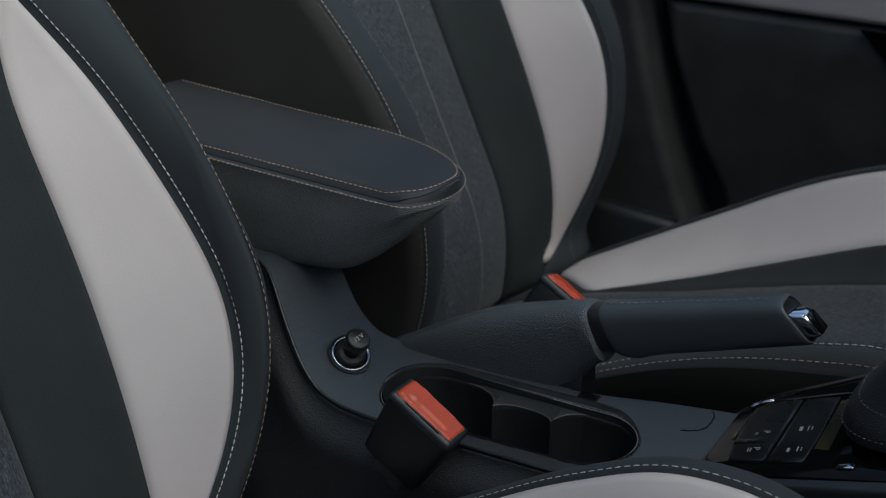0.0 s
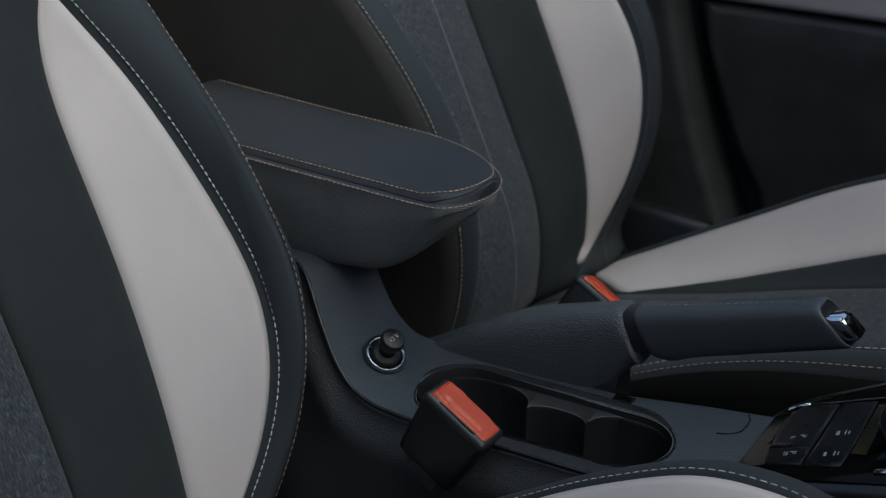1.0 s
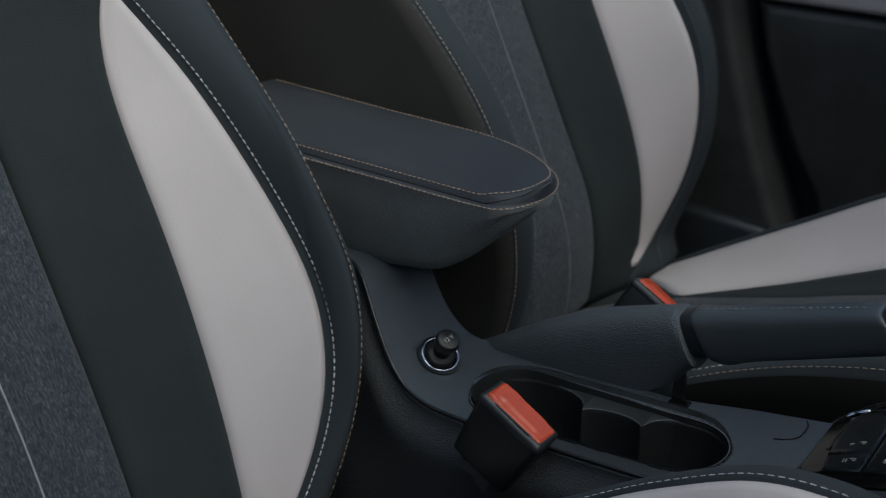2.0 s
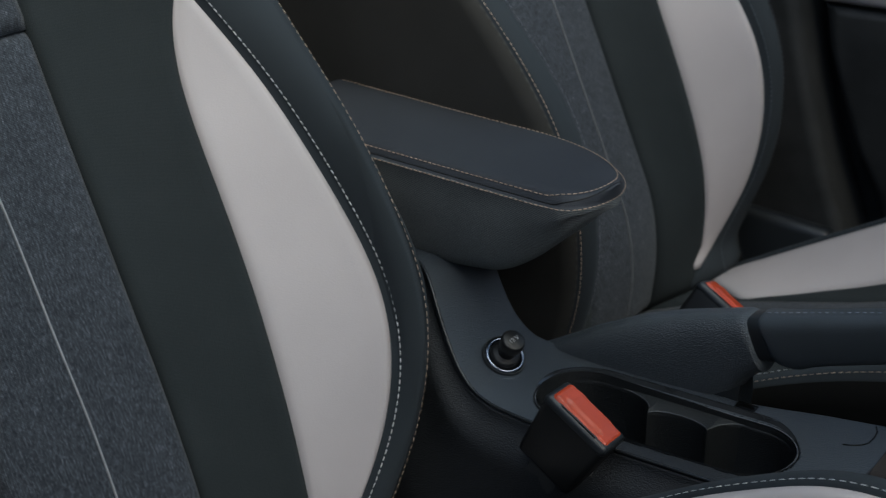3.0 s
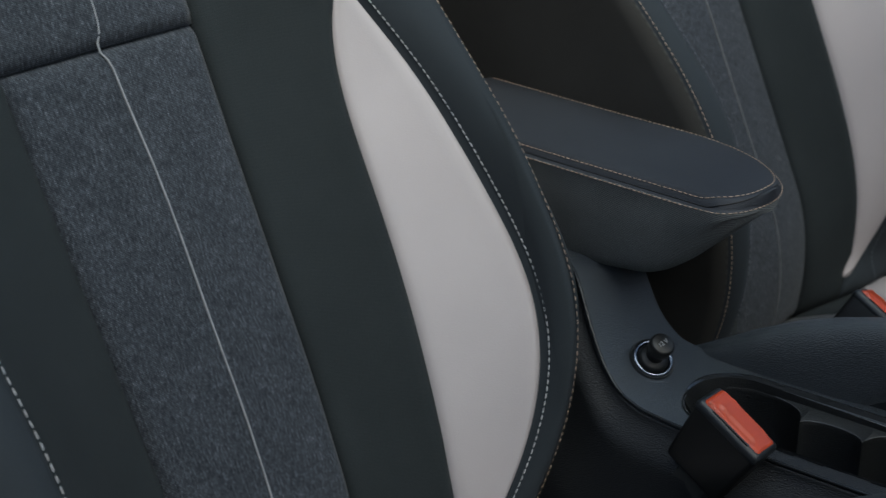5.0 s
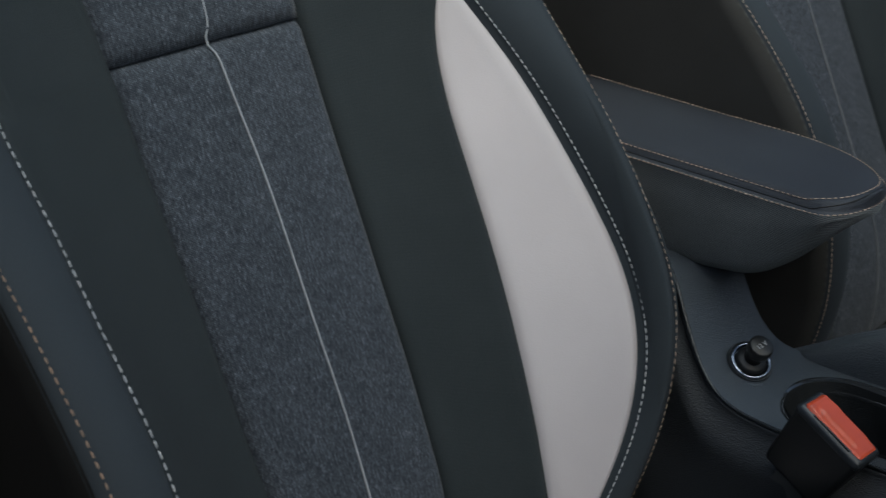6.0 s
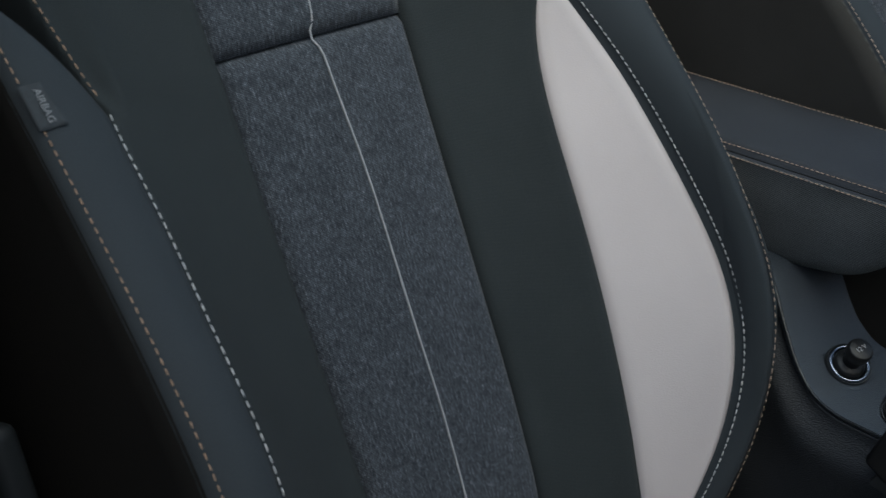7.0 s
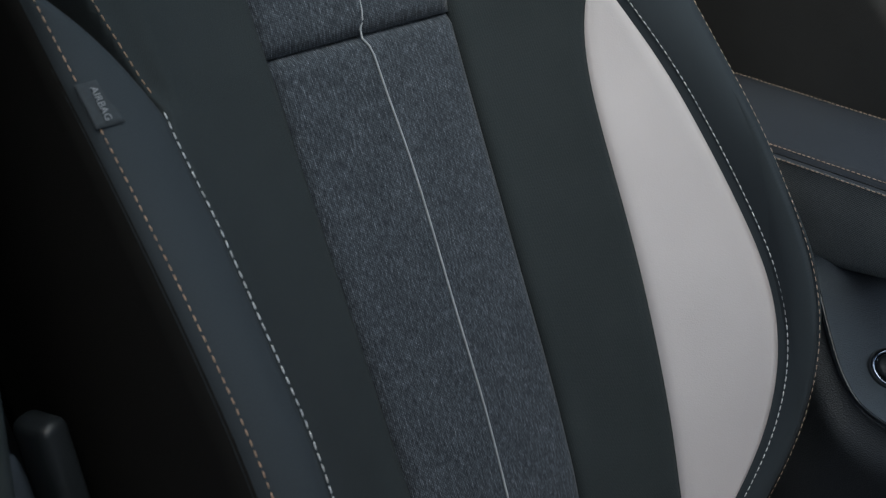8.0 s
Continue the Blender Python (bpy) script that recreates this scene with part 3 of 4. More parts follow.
# ---- car shell ----
def slab(name, lo, hi, mat, label="", kind="structure", category="", bevel=0.0, parent=None):
    bm = bmesh.new()
    box(bm, lo, hi, bevel)
    ob = part(name, bm, mat, parent)
    return tagged(ob, label, category, "", kind) if parent is None else ob


slab("ground", (-40, -40, -0.42), (40, 40, -0.40), ASPHALT, "grey asphalt under the car", "structure", "ground")
slab("floor", (-1.30, 0.14, -0.05), (1.10, 1.56, 0.0), CARPET, "black carpeted car floor", "structure", "floor")
slab("sill", (-0.70, 0.06, -0.12), (1.10, 0.139, 0.06), SHELL, "black plastic door sill trim", "structure", "sill", 0.015)
# unseen roof slabs, added to limit the daylight to an opening between them
slab("ceiling", (-1.30, 0.12, 1.22), (-0.78, 1.58, 1.26), HEADLINER, "unseen headliner slab added to block light behind an open roof", "structure", "ceiling")
# added out of view so that the lower seats get less light from ahead
slab("ceiling", (-0.118, 0.12, 1.20), (0.18, 1.58, 1.25), HEADLINER, "unseen roof slab added to block light from the windscreen", "structure", "ceiling", 0.01)
# plain block out of view in the dashboard's place, sized to block low light
slab("wall_front", (0.27, 0.141, -0.05), (1.10, 1.559, 0.93), SHELL, "unseen black dashboard block added to cut low light from ahead", "structure", "dashboard", 0.05)
slab("wall_rear", (-1.36, 0.10, -0.05), (-1.30, 1.60, 1.22), SHELL, "dark trim behind the seats", "structure", "wall")


# added backing that keeps light out of the gap beside the pillar
slab("wall_far", (-1.30, 1.60, -0.05), (1.10, 1.64, 0.74), SHELL, "dark backing added behind the door trim to stop a light leak", "structure", "wall")
for ya, yb in ((0.08, 0.27), (1.41, 1.60)):
    slab("roof_rail", (-1.30, ya, 1.17), (0.45, yb, 1.219), HEADLINER, "pale grey roof rail trim", "structure", "trim", 0.015)
door = new("door_near")
tagged(door, "open passenger door with dark trim", "car door", "", "structure")
door.matrix_basis = pose(0.40, 0.08, 0.0, 0, 0, -62)
slab("door_panel", (0.0, -0.05, -0.08), (0.98, 0.05, 0.78), SHELL, parent=door, bevel=0.03)
for lo, hi in (((0.93, -0.02, 0.76), (0.98, 0.02, 1.22)), ((0.0, -0.02, 1.18), (0.98, 0.02, 1.23))):
    slab("window_frame", lo, hi, SHELL, parent=door, bevel=0.01)
# added out of view; its height sets how much sky reaches the door opening
slab("shade_wall_opposite", (-7.0, -2.8, -0.40), (7.0, -2.6, 2.6), WALL, "unseen dark wall added to block low sky on the passenger side", "structure", "wall")

# added out of view to hold back low sky light at the far window
slab("shade_wall_beyond", (-7.0, 3.2, -0.40), (7.0, 3.4, 1.6), WALL, "unseen dark wall added to block low sky on the driver side", "structure", "wall")


def curved_panel(name, outline, y, thick, mat, label, category="", bulge=0.0, parent=None, bevel=0.01):
    """An upright trim panel: an outline in x and z, with a rounded rim, facing the cabin (towards -y for thick > 0)."""
    bm = bmesh.new()
    a = [bm.verts.new((x, y, z)) for x, z in outline]
    f = bm.faces.new(a)
    r = bmesh.ops.extrude_face_region(bm, geom=[f])
    vs = [v for v in r["geom"] if isinstance(v, bmesh.types.BMVert)]
    bmesh.ops.translate(bm, verts=vs, vec=(0, thick, 0))
    top = [e for e in bm.edges if all(abs(v.co.y - y) < 1e-6 for v in e.verts)]
    bmesh.ops.bevel(bm, geom=top, offset=bevel, segments=4, profile=0.5, affect="EDGES")
    ob = part(name, bm, mat, parent)
    if parent is None:
        tagged(ob, label, category, "", "structure")
    elif label:
        ob["label"] = label
    return ob


# far side: pillar trim, door with its cream insert and pull
curved_panel("pillar_far", [(-1.30, 0.0), (-0.470, 0.0), (-0.478, 0.16), (-0.503, 0.229), (-0.530, 0.295), (-0.549, 0.353), (-0.570, 0.425), (-0.588, 0.50), (-0.62, 0.70), (-0.68, 1.22), (-0.84, 1.22), (-0.80, 0.74), (-1.30, 0.74)], 1.495, 0.08, SHELL, "black plastic centre pillar trim", "pillar", bevel=0.016)
far_door = empty("door_far", (0.2, 1.53, 0.0), "black door trim with a cream insert beside the driver seat", "car door", "", "structure")
DO = Vector((0.2, 1.53, 0.0))


def local(outline):
    return [(x - DO.x, z) for x, z in outline]


curved_panel("lower_panel", local([(1.0, 0.02), (-0.43, 0.02), (-0.44, 0.15), (-0.473, 0.258), (-0.505, 0.31), (-0.531, 0.372), (-0.552, 0.43), (-0.563, 0.479), (-0.565, 0.483), (1.0, 0.475)]), 0.0, 0.06, SHELL, "black plastic", parent=far_door, bevel=0.012)
curved_panel("insert", local([(1.0, 0.479), (-0.565, 0.487), (-0.585, 0.62), (1.0, 0.64)]), -0.004, 0.06, CREAM, "cream leatherette", parent=far_door, bevel=0.010)
curved_panel("upper_panel", local([(1.0, 0.645), (-0.59, 0.625), (-0.60, 0.74), (1.0, 0.78)]), 0.0, 0.06, SHELL, "black plastic", parent=far_door, bevel=0.012)
grid = []
for i in range(31):
    x = -0.40 + 1.2 * i / 30
    z = 0.385 - 0.10 * (x + 0.38)
    grid.append([Vector((x, 1.5305 - 0.012 * smoothstep((i - 3) / 12) * math.sin(math.pi * min(0.5, j / 6)) * (1 - smoothstep((j - 2) / 12)), z + 0.03 - 0.15 * j / 14)) - DO for j in range(15)])
sheet("armrest", grid, lambda i, j: Vector((0, 0.006, 0)), SHELL, far_door, "black plastic")
bm = bmesh.new()
vs = [bm.verts.new(Vector(p) - DO) for p in ((-0.330, 1.5292, 0.480), (-0.290, 1.5292, 0.440), (0.05, 1.5292, 0.43), (0.05, 1.5292, 0.472))]
f = bm.faces.new(vs)
r = bmesh.ops.extrude_face_region(bm, geom=[f])
bmesh.ops.translate(bm, verts=[v for v in r["geom"] if isinstance(v, bmesh.types.BMVert)], vec=(0, -0.003, 0))
part("pull_recess", bm, GLOSS, far_door, "gloss black pull recess")
# near side: pillar trim beside the open door
curved_panel("pillar_near", [(-1.30, -0.05), (-0.655, -0.05), (-0.628, 0.40), (-0.619, 0.52), (-0.610, 0.61), (-0.64, 0.80), (-0.70, 1.22), (-1.30, 1.22)], 0.150, -0.08, PILLAR, "grey green plastic centre pillar trim", "pillar", bevel=0.012)
curved_panel("sill_trim", [(-0.66, 0.0), (0.2, 0.0), (0.2, 0.08), (-0.50, 0.09), (-0.585, 0.20), (-0.61, 0.36), (-0.635, 0.47), (-0.66, 0.52)], 0.168, -0.017, SMOOTH, "dark plastic sill trim at the pillar foot", "trim", bevel=0.006)


def arc(cx, cy, r, a0, a1, n):
    return [(cx + r * math.cos(a0 + (a1 - a0) * i / n), cy + r * math.sin(a0 + (a1 - a0) * i / n)) for i in range(n + 1)]


def smooth_interp(x, xs, ys, d=0.008):
    return float(np.mean([np.interp(x + k * d / 3, xs, ys) for k in range(-3, 4)]))


# ---- centre console ----
console = empty("centre_console", (-0.40, 0.81, 0.0), "black plastic centre console between the front seats", "console")
CO = Vector((-0.40, 0.81, 0.0))
RIDGE_X = [-0.70, -0.616, -0.601, -0.583, -0.558, -0.537, -0.514, -0.48, -0.29, -0.20]
RIDGE_Y = [0.815, 0.800, 0.790, 0.777, 0.762, 0.754, 0.750, 0.748, 0.748, 0.748]
RIDGE_Z = [0.424, 0.421, 0.411, 0.391, 0.365, 0.350, 0.345, 0.344, 0.348, 0.352]
FAR_X = [-0.70, -0.605, -0.595, -0.586, -0.575, -0.553, -0.525, -0.48, -0.29, -0.20]
FAR_Z = [0.424, 0.421, 0.412, 0.392, 0.364, 0.345, 0.341, 0.343, 0.349, 0.352]


def ridge_y(x):
    return smooth_interp(x, RIDGE_X, RIDGE_Y)


def far_y(x):
    return smooth_interp(x, [-0.70, -0.40, -0.365, -0.338, -0.297, -0.252, -0.10], [0.868, 0.866, 0.857, 0.862, 0.872, 0.880, 0.905])


def console_top(x, y):
    t = min(1.0, max(0.0, (y - ridge_y(x)) / 0.11))
    z = smooth_interp(x, RIDGE_X, RIDGE_Z) * (1 - t) + smooth_interp(x, FAR_X, FAR_Z) * t
    return z


CUP_A, CUP_B, CUP_Y, R_A, R_B = -0.462, -0.329, 0.8005, 0.038, 0.036


def cup_outline(grow=0.0, n=28, m=12):
    """The rounded opening of the cup tray, wider at its rear end."""
    a = arc(CUP_B, CUP_Y, R_B + grow, -math.pi / 2, math.pi / 2, n)
    b = arc(CUP_A, CUP_Y, R_A + grow, math.pi / 2, 3 * math.pi / 2, n)
    side1 = [(a[-1][0] + (b[0][0] - a[-1][0]) * k / m, a[-1][1] + (b[0][1] - a[-1][1]) * k / m) for k in range(1, m)]
    side2 = [(b[-1][0] + (a[0][0] - b[-1][0]) * k / m, b[-1][1] + (a[0][1] - b[-1][1]) * k / m) for k in range(1, m)]
    return a + side1 + b + side2


SOCKET_AT = Vector((-0.5390, 0.805, 0.3560))
SOCKET_AXIS = Vector((0.50, -0.24, 0.83)).normalized()


def build_console():
    xs = np.concatenate([np.linspace(-0.66, -0.51, 110), np.linspace(-0.5085, -0.285, 150), np.linspace(-0.282, -0.05, 60)])
    nv = 110
    soft = [k * 0.008 / 3 for k in range(-3, 4)]
    ya = np.mean([np.interp(xs + k, RIDGE_X, RIDGE_Y) for k in soft], axis=0)
    za = np.mean([np.interp(xs + k, RIDGE_X, RIDGE_Z) for k in soft], axis=0)
    zb = np.mean([np.interp(xs + k, FAR_X, FAR_Z) for k in soft], axis=0)
    yb = np.array([far_y(x) for x in xs])
    f = np.linspace(0, 1, nv)
    Y = ya[:, None] + (yb - ya)[:, None] * f
    T = np.clip((Y - ya[:, None]) / 0.11, 0, 1)
    Z = za[:, None] * (1 - T) + zb[:, None] * T
    X = np.repeat(xs[:, None], nv, axis=1)

    def inside(x, y, g):
        """Whether a point lies in the cup opening, grown by g."""
        t = np.clip((x - CUP_A) / (CUP_B - CUP_A), 0, 1)
        return (x - (CUP_A + t * (CUP_B - CUP_A))) ** 2 + (y - CUP_Y) ** 2 < (R_A + (R_B - R_A) * t + g) ** 2
    # a round seat is cut into the slope for the power socket
    P = np.stack([X, Y, Z], axis=-1)
    D = (P - np.array(SOCKET_AT)) @ np.array(SOCKET_AXIS)
    Q = np.linalg.norm(P - np.array(SOCKET_AT) - D[..., None] * np.array(SOCKET_AXIS), axis=-1)
    q = np.clip((Q - 0.0225) / 0.0075, 0, 1)
    cut = np.maximum(0, D - 0.0004 - 0.03 * q * q * (3 - 2 * q)) * (Q < 0.032)
    P = P - cut[..., None] * np.array(SOCKET_AXIS)
    verts = P.reshape(-1, 3) - np.array(CO)
    faces = []
    cxm, cym = (X[:-1, :-1] + X[1:, 1:]) / 2, (Y[:-1, :-1] + Y[1:, 1:]) / 2
    keep = ~inside(cxm, cym, 0.0022)
    near_strip = []
    for i, j in zip(*np.nonzero(keep)):
        a = int(i) * nv + int(j)
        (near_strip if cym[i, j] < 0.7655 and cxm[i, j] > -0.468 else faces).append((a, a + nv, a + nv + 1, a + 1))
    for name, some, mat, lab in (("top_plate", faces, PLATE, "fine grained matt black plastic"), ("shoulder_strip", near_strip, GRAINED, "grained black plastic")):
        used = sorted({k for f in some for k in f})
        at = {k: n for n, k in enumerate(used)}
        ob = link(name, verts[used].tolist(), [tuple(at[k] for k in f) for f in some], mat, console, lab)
        m = ob.modifiers.new("thickness", "SOLIDIFY")
        m.thickness, m.offset = 0.003, -1
    # grained side towards the passenger, swelling outwards below the ridge
    grid = []
    for i in range(81):
        x = -0.66 + 0.62 * i / 80
        y, z = ridge_y(x), console_top(x, ridge_y(x)) - 0.0005
        row = []
        for j in range(37):
            f = (j / 36) ** 1.5
            row.append(Vector((x, y - 0.0005 - 0.017 * smoothstep(f / 0.085) - 0.024 * smoothstep((f - 0.06) / 0.5) - (y - 0.748) * 0.7 * smoothstep(f / 0.35), z * (1 - f) - 0.003)) - CO)
        grid.append(row)
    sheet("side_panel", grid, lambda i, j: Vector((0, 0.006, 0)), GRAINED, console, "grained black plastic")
    grid = []
    for i in range(41):
        x = -0.66 + 0.62 * i / 40
        grid.append([Vector((x, far_y(x), (console_top(x, far_y(x)) - 0.002) * (1 - j / 6))) - CO for j in range(7)])
    sheet("side_panel", grid, lambda i, j: Vector((0, -0.004, 0)), GRAINED, console, "grained black plastic")
    pts = [Vector((x, ridge_y(x) + 0.0008, console_top(x, ridge_y(x)) - 0.0012)) - CO for x in np.linspace(-0.64, -0.10, 120)]
    tube("edge_strip", pts, 0.0014, RIM, console)
    pts = [Vector((x, y, console_top(x, y) + 0.0002)) - CO for x, y in ((-0.272, 0.8395), (-0.266, 0.8415), (-0.260, 0.8455), (-0.2566, 0.8504), (-0.2556, 0.860), (-0.2563, 0.8689), (-0.2595, 0.8755))]
    tube("lid_gap", pts, 0.0006, GLOSS, console, "dark gap of a small lid")
    # cup tray: glossy rim, wall, scalloped ledge, floor
    # a gloss band, broad along the far side and round the rear end, thin elsewhere
    inner, rim = cup_outline(0.0), []
    broad = []
    for k, (x, y) in enumerate(inner):
        (xa, ya_), (xb, yb_) = inner[k - 1], inner[(k + 1) % len(inner)]
        d = math.hypot(xb - xa, yb_ - ya_)
        nx, ny = (yb_ - ya_) / d, -(xb - xa) / d
        w = 0.0016 + 0.0102 * smoothstep((ny + 0.35) / 1.1) * (1 - smoothstep((x + 0.335) / 0.04))
        broad.append((nx, ny, w))
    for out_by, dz in ((1.06, -0.0015), (1.0, 0.0007), (0.93, 0.0012), (0.75, 0.0010), (0.4, 0.0002), (0.16, -0.0006), (0.10, -0.0003), (0.05, -0.0004), (0.0, -0.0012), (-0.02, -0.006)):
        rim.append([Vector((x + nx * w * out_by, y + ny * w * out_by, console_top(x, max(y, 0.758)) + dz)) - CO for (x, y), (nx, ny, w) in zip(inner, broad)])
    loft("cup_rim", rim, RIM, console, "gloss black rim", caps=False)
    # a thin pale tube stands in for the highlight along the lip
    lip = [Vector((x, y, console_top(x, max(y, 0.758)) - 0.0002)) - CO for x, y in cup_outline(0.0004)]
    tube("cup_lip_glint", lip + lip[:1], 0.0005, LIP_GLINT, console, "thin pale highlight along the lip")
    wall = []
    for grow, z in ((-0.0006, 0.347), (-0.0012, 0.343), (-0.002, 0.332), (-0.004, 0.285), (-0.009, 0.272)):
        wall.append([Vector((x, y, z)) - CO for x, y in cup_outline(grow)])
    loft("cup_wall", wall, CUP, console, caps=False)
    bm = bmesh.new()
    vs = [bm.verts.new(Vector((x, y, 0.272)) - CO) for x, y in cup_outline(-0.008)]
    bm.faces.new(vs)
    part("cup_floor", bm, CUP, console)

    def scallop(x):
        """The inner edge of the ledge: the rounds of three cups that meet in two points."""
        if x < -0.4484 or x > -0.342:
            return 0.90
        if x < -0.4148:
            return 0.8125 + 0.0235 * math.sqrt(1 - ((x + 0.4484) / 0.0336) ** 2)
        if x < -0.365:
            return 0.8120 + 0.0105 * math.sqrt(max(0.0, 1 - ((x + 0.3899) / 0.0249) ** 2))
        return 0.8120 + 0.0235 * math.sqrt(max(0.0, 1 - ((x + 0.342) / 0.023) ** 2))
    xs = np.linspace(-0.49, -0.300, 190)
    bm = bmesh.new()
    rows = []
    for x in xs:
        f = (x - CUP_A) / (CUP_B - CUP_A)
        yf = CUP_Y + R_A - 0.001 - (R_A - R_B) * max(0, min(1, f))
        if x < CUP_A:
            yf = CUP_Y + math.sqrt(max(0, (R_A - 0.001) ** 2 - (x - CUP_A) ** 2))
        if x > CUP_B:
            yf = CUP_Y + math.sqrt(max(0, (R_B - 0.001) ** 2 - (x - CUP_B) ** 2))
        ys = min(scallop(x), yf - 0.0008)
        z = 0.3415 + 0.02 * (x + 0.40)
        rows.append([bm.verts.new(Vector(p) - CO) for p in ((x, yf + 0.0012, z + 0.0006), (x, ys + 0.0016, z), (x, ys + 0.0006, z - 0.0003), (x, ys, z - 0.0012), (x, ys - 0.0002, z - 0.004), (x, ys - 0.0010, 0.273))])
    for r0, r1 in zip(rows, rows[1:]):
        for k in range(5):
            bm.faces.new((r0[k], r0[k + 1], r1[k + 1], r1[k]))
    part("cup_ledge", bm, CUP, console, "scalloped cup ledge")
    # grey beads paint the light caught by the scalloped edges
    for xa, xb in ((-0.4470, -0.4152), (-0.4145, -0.3652), (-0.3645, -0.3430)):
        edge = [Vector((x, scallop(x) + 0.0004, 0.3410 + 0.02 * (x + 0.40))) - CO for x in (xa + (xb - xa) * (1 - math.cos(math.pi * k / 24)) / 2 for k in range(25))]
        tube("ledge_glint", edge, 0.00045, LEDGE_GLINT, console, "painted highlight on a cup edge")
    bm = bmesh.new()
    box(bm, Vector((-0.60, 0.862, 0.0)) - CO, Vector((-0.12, 0.93, 0.300)) - CO, 0.01)
    part("tunnel", bm, CARPET, console, "black carpet below the lever")
    bm = bmesh.new()
    box(bm, Vector((-0.360, 0.8495, 0.330)) - CO, Vector((-0.3435, 0.8585, 0.3482)) - CO, 0.001)
    part("lever_notch", bm, GLOSS, console, "dark notch beside the lever")


build_console()

# ---- power socket ----
socket = empty("power_socket", SOCKET_AT, "black twelve volt socket cap in a chrome ring", "power socket")
socket.rotation_mode = "QUATERNION"
socket.rotation_quaternion = SOCKET_AXIS.to_track_quat("Z", "Y")


def turned(name, profile, mat, parent, label="", sides=40):
    """A round part from (radius, height) pairs."""
    rings = [[Vector((r * math.cos(2 * math.pi * k / sides), r * math.sin(2 * math.pi * k / sides), h)) for k in range(sides)] for r, h in profile]
    return loft(name, rings, mat, parent, label)


turned("base_ring", [(0.0182, -0.020), (0.0182, 0.0002), (0.0177, 0.0010), (0.0170, 0.0010), (0.0166, -0.002), (0.0150, -0.020)], SMOOTH, socket, "black bezel")
turned("chrome_ring", [(0.0166, -0.006), (0.0166, 0.0006), (0.0163, 0.0015), (0.0156, 0.0021), (0.0148, 0.0022), (0.0140, 0.0018), (0.0133, 0.0008), (0.0130, -0.001), (0.0129, -0.006)], CHROME_DARK, socket, "chrome ring")
turned("cap_flange", [(0.0124, -0.006), (0.0124, 0.0018), (0.0117, 0.0032), (0.0102, 0.0042), (0.0080, 0.0048), (0.0066, 0.0058)], BUCKLE, socket, "black flange")
cap = turned("cap_knob", [(0.0072, 0.004), (0.0068, 0.0115), (0.0080, 0.0138), (0.0096, 0.0158), (0.0100, 0.0176), (0.0100, 0.0225), (0.0094, 0.0243), (0.0082, 0.0250), (0.0, 0.0252)], BUCKLE, socket, "black mushroom knob")


writing("lettering", "12 V", 0.0052, MARKING, cap, pose(0, 0, 0.0253, 0, 0, 18), "pale lettering 12 V")

# ---- armrest ----
AO = Vector((-0.60, 0.88, 0.0))
armrest = empty("armrest", AO, "dark padded armrest with copper stitching over the console", "armrest")


def arm_sides(x):
    """The near and the far edge of the armrest at x; the tip is blunt towards the passenger."""
    d = max(0.0, -0.472 - x)
    near = 0.858 - 0.049 * math.sqrt(1 - (1 - min(1, d / 0.027)) ** 2)
    far = 0.858 + 0.0755 * math.sqrt(1 - (1 - min(1, d / 0.115)) ** 2) + 0.03 * max(0.0, -0.66 - x)
    return near, far


def arm_half(x):
    a, b = arm_sides(x)
    return max(0.0004, (b - a) / 2)


def arm_mid(x):
    return sum(arm_sides(x)) / 2


def arm_top(x):
    return 0.5020 - 0.036 * (x + 0.64)


def arm_low(x):
    return smooth_interp(x, [-0.80, -0.636, -0.602, -0.558, -0.531, -0.505, -0.479, -0.46], [0.408, 0.409, 0.411, 0.416, 0.431, 0.455, 0.481, 0.4915], 0.012)


def pad_z(x, y, groove=0.0006):
    """The height of the pad's skin at x, y off its middle: crowned, rolled down at the rim, with a sewn groove."""
    hi = max(0.0004, arm_half(x) - 0.0004)
    f = (hi - abs(y)) / min(0.0105, hi * 0.45)
    z = arm_top(x) + 0.001 + 0.004 * (1 - min(1.0, abs(y) / hi) ** 2)
    z -= 0.0065 * (1 - smoothstep(f)) if f < 1 else 0.0
    return z - groove * math.exp(-((f - 0.30) / 0.10) ** 2)


